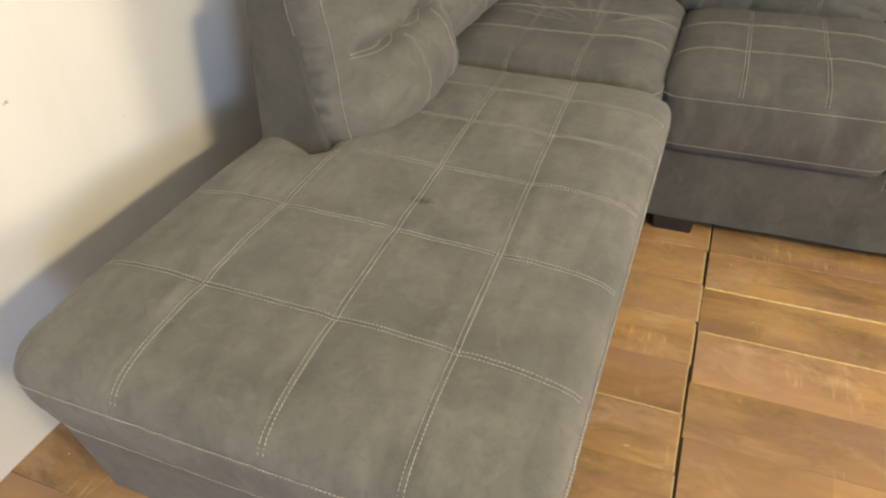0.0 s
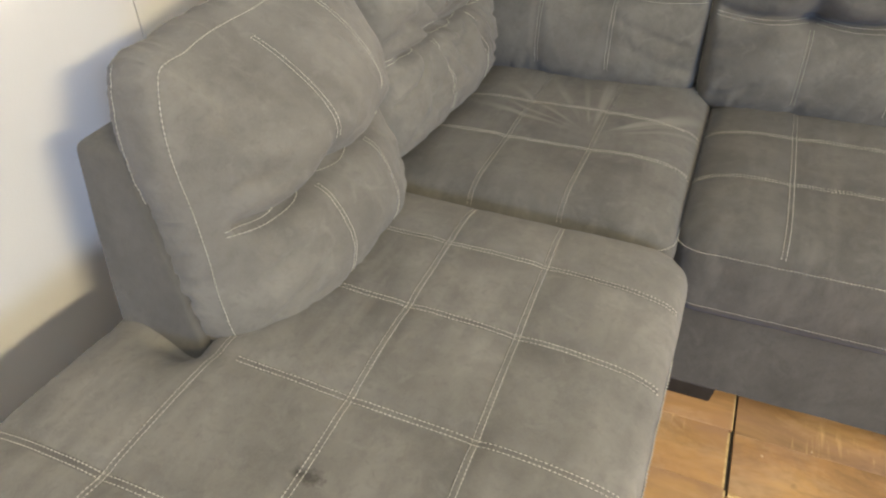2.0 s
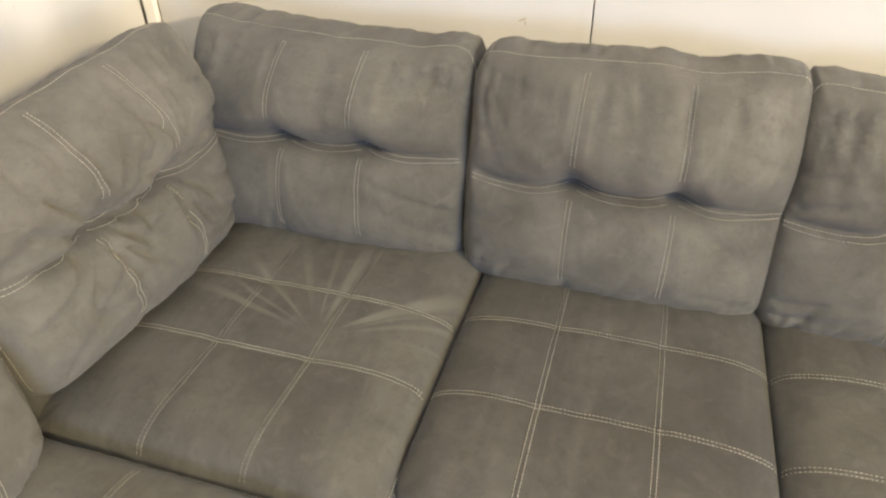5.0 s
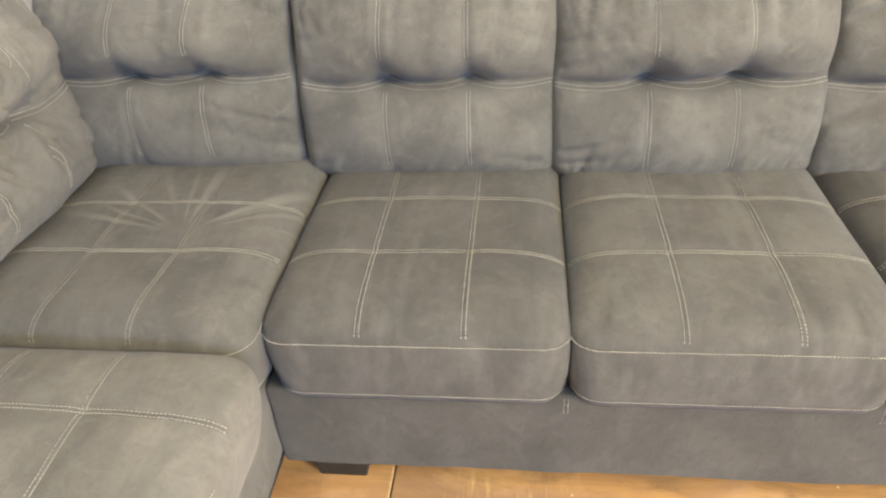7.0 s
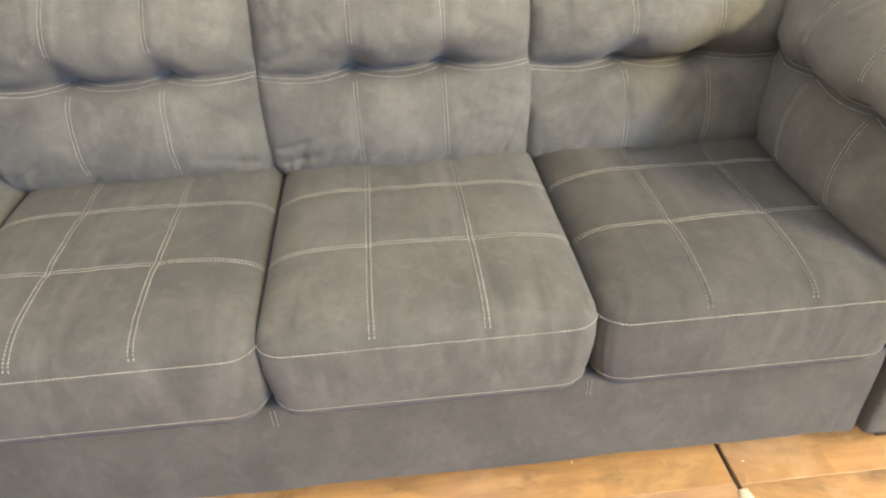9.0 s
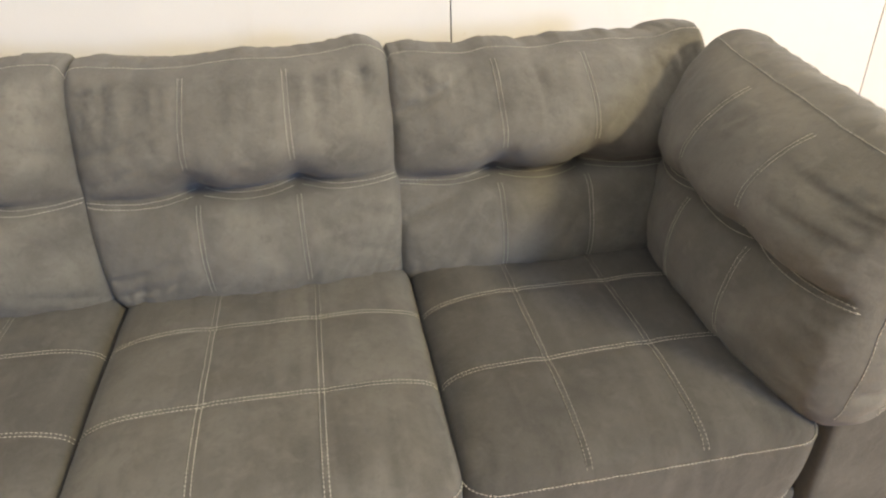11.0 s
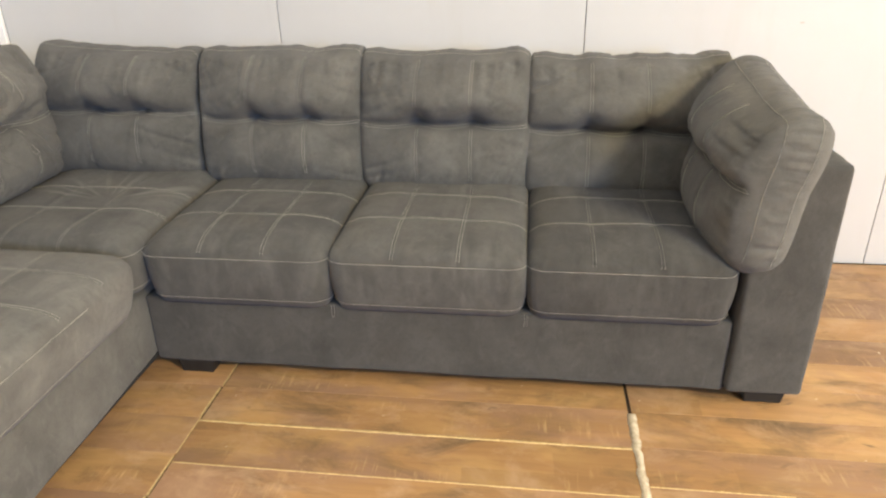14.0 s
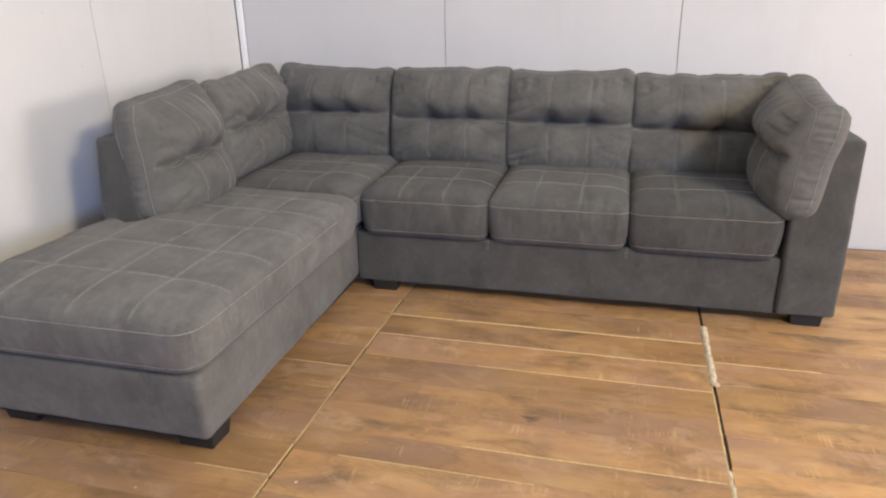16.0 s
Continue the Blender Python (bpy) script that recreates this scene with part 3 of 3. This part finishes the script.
def seat_cushion(name, m, hx, hy, cols, rows, label, group, crown=0.050, r=0.05, deep=0.145, seed=0.0, mat=None, parent=None, power=(5, 5), thin=0.12, tilt=0.0, notch=None, cord=None):
    """A seat cushion; cols and rows are the places in metres from its middle of the quilting lines."""
    def height(a, b, x, y):
        h = (crown + tilt * (1 - a) / 2) * dome(a, power[0]) * dome(b, power[1])
        k = dome(a, 12) * dome(b, 12)
        for c in cols:
            c = c if isinstance(c, float) else c[0] + (c[1] - c[0]) * (b + 1) / 2
            h -= 0.0030 * bell(x - c, 0.014) * k
        for c in rows:
            h -= 0.0045 * bell(y - c, 0.016) * k
        h += k * (0.0060 * n3(x * 4.5, y * 4.5, 0, seed) + 0.0026 * n3(x * 15, y * 12, 2, seed))
        h -= 0.0065 * crease_of(n3(x * 26, y * 3, 5, seed), 0.2) * max(0, -b) ** 7 * k
        if notch:
            # the top rolls down where an arm stands in it
            dx = x - notch[0] if x > notch[0] else (notch[0] - x) * 0.4
            far = math.hypot(dx, max(0, notch[1] - y))
            h -= 0.055 * math.exp(-(far / 0.032) ** 1.4)
        return h
    c = Cushion(hx, hy, r, deep, height, bulge=0.013, gather=0.0025, seed=seed)
    if parent is None:
        top = thing(name, label, "cushion", group, m)
        part("cover", c.mesh("cover", mat or SUEDE), top)
    else:
        top = part(name, c.mesh(name, mat or SUEDE), parent, label, m)
    for x, xb in [(v, v) if isinstance(v, float) else v for v in cols]:
        lines = [c.row((x / hx, -0.995), (xb / hx, 0.97), o, 120) for o in (-0.0042, 0.0042)]
        part("stitch_line", thread_mesh("stitch_line", lines, cord or THREAD_DARK, thin=thin), top)
        part("seam_ridge", c.ribbon("seam_ridge", (x / hx, -0.985), (xb / hx, 0.96), 0.014, mat or SUEDE), top)
    for y in rows:
        a0 = (notch[0] + 0.10) / hx if notch and y > notch[1] - 0.03 else -0.99
        lines = [c.row((a0, y / hy), (0.99, y / hy), o, 110) for o in (-0.0042, 0.0042)]
        part("stitch_line", thread_mesh("stitch_line", lines, THREAD), top)
        part("seam_ridge", c.ribbon("seam_ridge", (a0 + 0.005, y / hy), (0.985, y / hy), 0.016, SUEDE_RIDGE if parent else mat or SUEDE), top)
    side = [(-1, 0.6), (-1, -1), (1, -1), (1, 0.6)]
    for w in (0.0575, 0.858):
        part("edge_seam", thread_mesh("edge_seam", [c.seam(w, side)], THREAD, 0.0072, 0.0009, 0.0016 if w < 0.5 else 0.0012), top)
    return top


# seats in plain, lit and shaded copies of the same cloth
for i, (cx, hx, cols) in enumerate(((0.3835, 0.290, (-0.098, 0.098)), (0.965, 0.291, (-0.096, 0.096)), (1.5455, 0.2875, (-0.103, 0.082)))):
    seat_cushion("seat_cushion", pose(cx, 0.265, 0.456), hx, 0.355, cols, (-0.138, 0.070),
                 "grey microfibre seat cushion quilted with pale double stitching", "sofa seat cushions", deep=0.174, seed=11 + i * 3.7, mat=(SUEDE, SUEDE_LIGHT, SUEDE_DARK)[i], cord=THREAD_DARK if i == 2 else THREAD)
seat_cushion("corner_seat_cushion", pose(-0.235, 0.243, 0.466), 0.325, 0.380, (-0.086, 0.105), (-0.131, 0.056),
             "grey microfibre seat in the corner with brushed star-shaped nap marks", "", seed=31, mat=SUEDE_CORNER, parent=chaise, power=(5, 10), cord=THREAD_DARK)
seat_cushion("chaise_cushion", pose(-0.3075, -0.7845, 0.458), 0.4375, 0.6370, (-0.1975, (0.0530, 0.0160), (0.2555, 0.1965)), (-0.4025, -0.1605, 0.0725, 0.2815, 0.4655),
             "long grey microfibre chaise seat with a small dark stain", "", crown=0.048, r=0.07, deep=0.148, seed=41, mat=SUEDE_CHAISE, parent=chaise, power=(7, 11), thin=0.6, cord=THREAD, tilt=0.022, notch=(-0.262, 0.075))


def back_cushion(m, hx, hy, seed, deep=0.20, group="back cushions", label="plump grey microfibre back cushion, tufted along its middle", puff=0.042, lobe=0.055, crease=0.06, cols=(-0.094, 0.094), gather=0.0045, taper=0.3, slump=0.0, crest=0.022, drop=0.0, fold=1.8, bulge=0.016, lean=0.0, drag=(1.0, 1.0), r=0.052, ends=0.5, barrel=0.008, lump=1.0, wave=1.0, pucker=1.0, tuft=0.028, pinch=0.026, corner=1.0, rays=1.0, pleat=(0.0, 0.0), lean_end=0.0, mat=None):
    marks = [-hx] + sorted(cols) + [hx]

    def sag(x):
        """The seam across the middle hangs in three shallow arcs between the tufts."""
        for u, v in zip(marks, marks[1:]):
            if u <= x <= v:
                return -0.011 * math.sin(math.pi * (x - u) / (v - u))
        return 0.0

    def height(a, b, x, y):
        h = puff * dome(a, 3.2) * dome(b, 3.0 if b > 0 else 2.3)
        low = sag(x) * (1 - min(1, abs(b)))
        y = y - low
        b = b - low / hy
        s = (b + 1) / (crease + 1) if b < crease else (b - crease) / (1 - crease)
        fade = ends + (1 - ends) * bell(x, hx * 0.75)
        s = min(1, max(0, s))
        round_off = dome(a, 3.6 + 4 * max(0, ends - 0.5))
        h += round_off * fade * (lobe * 0.95 * math.sin(math.pi * (s * 0.84 + 0.16 * (1 - (1 - s) ** 6))) ** 0.8 if b < crease else lobe * 1.45 * math.sin(math.pi * s ** 0.58))
        k = dome(a, 10) * dome(b, 10)
        # the pinched seam: deepest between the tufts, its upper lip hanging over it
        inside = 1.0
        if cols[0] > x or x > cols[1]:
            out = min(abs(x - cols[0]), abs(x - cols[1]))
            inside = 0.30 + 0.70 * bell(out, 0.055)
        dy = y - (crease - 0.005) * hy
        h -= k * inside * (0.018 * bell(dy, 0.010) + pinch * bell(dy, 0.050 if dy > 0 else 0.022))
        for c in cols:
            h -= 0.0035 * bell(x - c, 0.013) * k
            h -= tuft * bell(x - c, 0.040) * bell(y - crease * hy, 0.036 if dy > 0 else 0.024)
        h += k * lump * (0.010 * n3(x * 5, y * 5, 1, seed) + 0.0055 * n3(x * 13, y * 9, 4, seed))
        # folds that run out of the tufts
        for t in cols:
            dx, dy = x - t, y - crease * hy
            rr = math.hypot(dx, dy)
            ca, sa = dx / (rr + 1e-6), dy / (rr + 1e-6)
            ray = crease_of(n3(ca * 2.6, sa * 2.6, rr * 5 + t * 9, seed), 0.22)
            h -= k * fold * rays * 0.0026 * ray * math.exp(-((rr - 0.085) / 0.060) ** 2)
        # long pleats that run in from an end seam
        if pleat[0 if a < 0 else 1]:
            h -= k * pleat[0 if a < 0 else 1] * 0.0050 * crease_of(n3(x * 0.9, y * 19 + x * 2, 31, seed), 0.30) * min(1.0, max(0.0, abs(a) - 0.30) / 0.4) * (1.0 if b > crease else 0.45)
        # folds that fan out of the pulled top corners
        for sx in (-1, 1):
            dx, dy = sx * (sx * hx - x), hy - y
            rr = math.hypot(dx, dy)
            turn = math.atan2(dy, abs(dx) + 1e-6)
            h -= k * corner * 0.008 * crease_of(n3(turn * 3.4, rr * 2.0, 21 + sx, seed), 0.24) * math.exp(-(rr / 0.15) ** 2) * min(1, (rr / 0.06) ** 2)
        # gathers along the top and bottom seams, drag lines at the sides
        h -= k * fold * 0.0085 * crease_of(n3(x * 13, y * 1.6, 8, seed), 0.26) * max(0, b) ** 2.2
        h -= k * fold * 0.0075 * crease_of(n3(x * 14 - y * 7, y * 3, 9, seed), 0.17) * max(0, -b) ** 2.6
        h -= k * drag[0 if a < 0 else 1] * 0.0105 * crease_of(n3(x * 2.2, y * 15 + abs(x) * 5, 6, seed), 0.24) * abs(a) ** 1.6
        h -= k * fold * 0.0052 * crease_of(n3(x * 36, y * 5, 15, seed), 0.3) * max(0, b) ** 2.6
        h -= k * fold * 0.0040 * crease_of(n3(x * 33, y * 6, 16, seed), 0.3) * max(0, -b) ** 4
        if pucker > 2:
            h -= k * pucker * 0.0028 * crease_of(n3(x * 1.6, y * 26 + x * 6, 17, seed), 0.16) * abs(a) ** 2.2
        # small puckers along the end seams
        h -= k * pucker * 0.0045 * crease_of(n3(x * 9, y * 38, 12, seed), 0.24) * abs(a) ** 4
        h -= k * 0.0030 * crease_of(n3(x * 36, y * 10, 14, seed), 0.24) * abs(b) ** 6
        return h

    def pull(a, b, w):
        """An uneven outline: corners peak a little, the top edge sags between them."""
        up = max(0.0, b)
        dx = 0.006 * n3(b * 1.7, w, 3, seed) * abs(a) + barrel * a * abs(a) * (0.35 - b * b) + lean * max(0.0, -a) * (b + 1) / 2 + lean_end * max(0.0, a) ** 2 * (b + 1) / 2
        dy = 0.010 * max(0.0, -b) ** 3 * n3(a * 5.5, 1, 6, seed) + up ** 4 * (0.022 * (abs(a) ** 6) - 0.008 + wave * 0.014 * n3(a * 2.6, 0, 5, seed) + wave * 0.006 * n3(a * 8, 0, 2, seed)) + up ** 3 * (crest * math.sin(math.pi * min(1, w * 0.8)) - drop * w)
        dy += -slump * up * (a + 1) / 2
        return np.array((dx, dy, 0.008 * n3(a * 1.4, b * 1.4, 7, seed)))

    c = Cushion(hx, hy, r, deep, height, bulge=bulge, taper=taper, gather=gather, seed=seed, pull=pull)
    top = thing("back_cushion", label, "cushion", group, m)
    part("cover", c.mesh("cover", mat or SUEDE_PLAIN, 0.0068, ease=26, lines=(0.1415, 0.721)), top)
    for x in cols:
        for b0, b1 in ((0.97, crease + 0.22), (crease - 0.12, -0.80)):
            lines = [c.row((x / hx, b0), (x / hx, b1), o, 60) for o in (-0.004, 0.004)]
            part("stitch_line", thread_mesh("stitch_line", lines, THREAD, 0.0075, 0.0010, 0.0009), top)
    for u, v in zip(marks, marks[1:]):
        line = [(min(0.97, max(-0.97, x / hx)), crease - 0.02 + sag(x) / hy) for x in np.linspace(u + 0.006, v - 0.006, 34)]
        part("stitch_line", thread_mesh("stitch_line", [c.path(line, o) for o in (-0.011, -0.003)], THREAD, 0.0092, 0.0006, 0.0011), top)
    for w in (0.1415, 0.721):
        part("edge_seam", thread_mesh("edge_seam", [c.runs[w]], THREAD, 0.0090, 0.0007, 0.0010), top)
    return top


for i, (cx, y, z, hx, slump, cols, fold, drag) in enumerate((
        (-0.278, 0.555, 0.732, 0.312, 0.035, (-0.085, 0.100), 1.5, (0.9, 2.2)), (0.358, 0.532, 0.714, 0.297, 0.0, (-0.088, 0.104), 1.7, (1.2, 1.3)),
        (0.953, 0.530, 0.704, 0.296, 0.0, (-0.090, 0.098), 2.1, (1.6, 1.2)), (1.575, 0.525, 0.688, 0.332, 0.0, (-0.126, 0.057), 1.7, (3.0, 0.5)))):
    back_cushion(pose(cx, y, z - 0.012, 90 - 10.5), hx + 0.007, 0.236, 3.0 + i * 5.3, slump=slump, cols=cols, fold=fold, drag=drag)
back_cushion(pose(-0.508, -0.412, 0.690, 90 - 8.5, 0, 90), 0.252, 0.228, 27.0, 0.135, label="plump grey microfibre back cushion leaning on the chaise arm", cols=(-0.055, 0.115), slump=-0.036, crest=0.016, drop=0.0, taper=0.0, bulge=0.030, lean=0.030, fold=1.5, drag=(1.8, 1.1), r=0.065, puff=0.050, ends=0.62, wave=0.6, pucker=1.9, lobe=0.062, rays=1.8, pleat=(1.5, 0.3), gather=0.008)
back_cushion(pose(-0.532, 0.188, 0.732, 90 - 8.5, 0, 90), 0.305, 0.222, 33.0, 0.15, label="plump grey microfibre back cushion with deep creases, in the corner", slump=-0.03, crest=0.008, drop=0.05, cols=(-0.10, 0.09), fold=2.6, drag=(4.6, 2.4), ends=0.45, lean_end=0.030, lobe=0.058, corner=1.6, rays=5.0, pleat=(2.0, 0.9))
back_cushion(pose(1.833, 0.207, 0.690, 90 - 7.5, 0, -90), 0.307, 0.230, 39.0, 0.145, label="plump grey microfibre cushion with gathered edges, leaning on the arm", gather=0.011, slump=0.058, fold=0.5, bulge=0.02, taper=0.15, drag=(0.5, 0.5), r=0.055, puff=0.055, ends=0.6, wave=0.3, pucker=1.3, lobe=0.045, tuft=0.004, pinch=0.004, corner=0.0, lump=0.3, pleat=(0.0, 1.5), mat=SUEDE_PLAIN)


# ---- small things on the floor ----
plate = slab("metal_plate", (-0.028, -0.02, 0), (0.028, 0.02, 0.014), METAL, "small dull grey metal plate lying by the wall", "plate", kind="thing", bevel=0.002)
plate.matrix_world = pose(3.068, 0.945, 0.0055 - 0.0085 + 0.003, 0, 0, 25)
scrap = slab("wood_strip", (0, -0.012, 0), (0.34, 0.012, 0.009), TRIM, "white painted strip of wood lying on the floor", "offcut", kind="thing", bevel=0.001)
scrap.matrix_world = pose(2.900, 0.668, 0.0, 0, 0, -24)


# ---- the floor's planks ----
def plank_mesh(length, width):
    """A plank with its top at 0 and chipped pale edges; its origin at its left front corner."""
    e, d = 0.0010, 0.0008
    out = [(0, 0), (length, 0), (length, width), (0, width)]
    inn = [(e, e), (length - e, e), (length - e, width - e), (e, width - e)]
    verts = [(x, y, -0.0084) for x, y in out] + [(x, y, -d) for x, y in out] + [(x, y, 0) for x, y in inn]
    faces = [(8, 9, 10, 11)] + [(4 + i, 4 + (i + 1) % 4, 8 + (i + 1) % 4, 8 + i) for i in range(4)] + [(i, (i + 1) % 4, 4 + (i + 1) % 4, 4 + i) for i in range(4)]
    return mesh_of("plank", verts, faces, [PLANK], False, [0] * 9)


# columns of planks: sides, the usual width, and the lines where one plank meets the next
COLUMNS = ((-1.02, 0.292, 0.158, -0.744), (0.2990, 1.571, 0.168, -0.285), (1.581, 2.850, 0.1535, -0.425), (2.854, 4.128, 0.165, -0.34), (4.132, 5.40, 0.165, -0.41), (5.404, 6.672, 0.165, -0.37), (6.676, 8.2, 0.165, -0.44))
ROWS_MID = (-1.628, -1.44, -1.245, -1.121, -0.968, -0.805, -0.640, -0.463, -0.285)
far = []
JOINT = {}
for k, (x0, x1, pitch, y_at) in enumerate(COLUMNS):
    lines = [y_at + pitch * i for i in range(-60, 20)]
    if k == 1:
        lines = [y for y in lines if y < ROWS_MID[0] - 0.12] + list(ROWS_MID) + [y for y in lines if y > -0.2]
    for y, top_y in zip(lines, lines[1:]):
        top_y = min(top_y, BACK - 0.002)
        if top_y - y < 0.02 or y < REAR or (k >= 3 and top_y > 0.70):
            continue
        near = y > -3.4 and k < 4
        # the ends of the planks at the open joints are cut unevenly
        a = x0 + (random.uniform(-0.0025, 0.003) if k == 1 else random.uniform(-0.002, 0.002))
        b = x1 + (random.uniform(-0.0035, 0.003) if k == 0 else random.uniform(-0.001, 0.001))
        JOINT[k, round(y, 3)] = (a, b, y, top_y)
        if not near:
            far.append((a, b, y, top_y))
            continue
        ob = part("plank", plank_mesh(b - a, top_y - y - 0.0006), floor)
        ob.matrix_local = Matrix.Translation((a, y, random.uniform(-0.0006, 0.0))) @ pose(0, 0, 0, 0, 0, random.uniform(-0.04, 0.04))
verts, faces = [], []
for a, b, y, top_y in far:
    i = len(verts)
    verts += [(x, v, z) for z in (-0.0084, 0.0) for x, v in ((a, y), (b, y), (b, top_y - 0.0015), (a, top_y - 0.0015))]
    faces += [(i + 4, i + 5, i + 6, i + 7)] + [(i + q, i + (q + 1) % 4, i + 4 + (q + 1) % 4, i + 4 + q) for q in range(4)]
tagged(part("far_planks", mesh_of("far_planks", verts, faces, PLANK, False), floor), kind="stuff")
# the pale core shows along the sawn ends beside the open joint
for (k, _), (a, b, y, top_y) in JOINT.items():
    if k == 0 and -3.4 < y < 0.2:
        w = random.uniform(0.0022, 0.0050)
        slab("core_edge", (b - 0.0002, y + 0.002, -0.008), (b + w, top_y - random.uniform(0.001, 0.012), -0.0007), CORE, parent=floor)

# bare strand board past the last planks
slab("strand_board", (2.856, 0.64, -0.0085), (8.2, BACK - 0.001, -0.0055), OSB, parent=floor)


def ragged(name, x0, x1, y0, y1, z, mat, amp, steps, seed):
    """A thin crumbled strip along y with uneven sides."""
    verts, faces = [], []
    for i in range(steps + 1):
        y = y0 + (y1 - y0) * i / steps
        l = x0 + amp * n3(y * 31, 0, 1, seed) + amp * 0.6 * n3(y * 90, 0, 4, seed)
        r = x1 + amp * n3(y * 27, 9, 2, seed) + amp * 0.6 * n3(y * 83, 9, 4, seed)
        mid = z + 0.0012 * n3(y * 60, 3, 3, seed)
        verts += [(l, y, z - 0.004), (l, y, z), ((l + r) / 2, y, mid + 0.0008), (r, y, z), (r, y, z - 0.004)]
        if i:
            for j in range(4):
                a = (i - 1) * 5 + j
                faces.append((a, a + 1, a + 6, a + 5))
    return part(name, mesh_of(name, verts, faces, mat), floor)


ragged("joint_filler", 1.566, 1.590, -0.60, -0.13, 0.0006, FILLER, 0.006, 90, 1.0)
ragged("joint_filler", 1.566, 1.580, -1.25, -1.06, 0.0004, FILLER, 0.006, 60, 2.0)
ragged("joint_filler", 1.5660, 1.5715, -3.4, -0.60, -0.0004, CORE, 0.0025, 260, 3.0)
for x0, x1, y, w, mat in ((0.302, 1.564, -0.285, 0.008, CORE), (0.302, 1.564, -0.463, 0.0034, CORE), (0.75, 1.564, -0.640, 0.0015, CORE), (-0.2, 0.286, -0.7445, 0.0022, CORE),
                          (0.80, 1.560, -1.121, 0.0036, CORE), (0.45, 1.04, -1.245, 0.0014, CORE), (0.05, 0.288, -1.376, 0.002, CORE), (1.592, 1.95, -0.4245, 0.0034, CORE)):
    strip = ragged("joint_edge", -w / 2, w / 2, 0.0, x1 - x0, 0.0012, mat, w * 0.3, 160, 5.0 + y)
    strip.matrix_local = pose(x1, y, 0, 0, 0, 90)
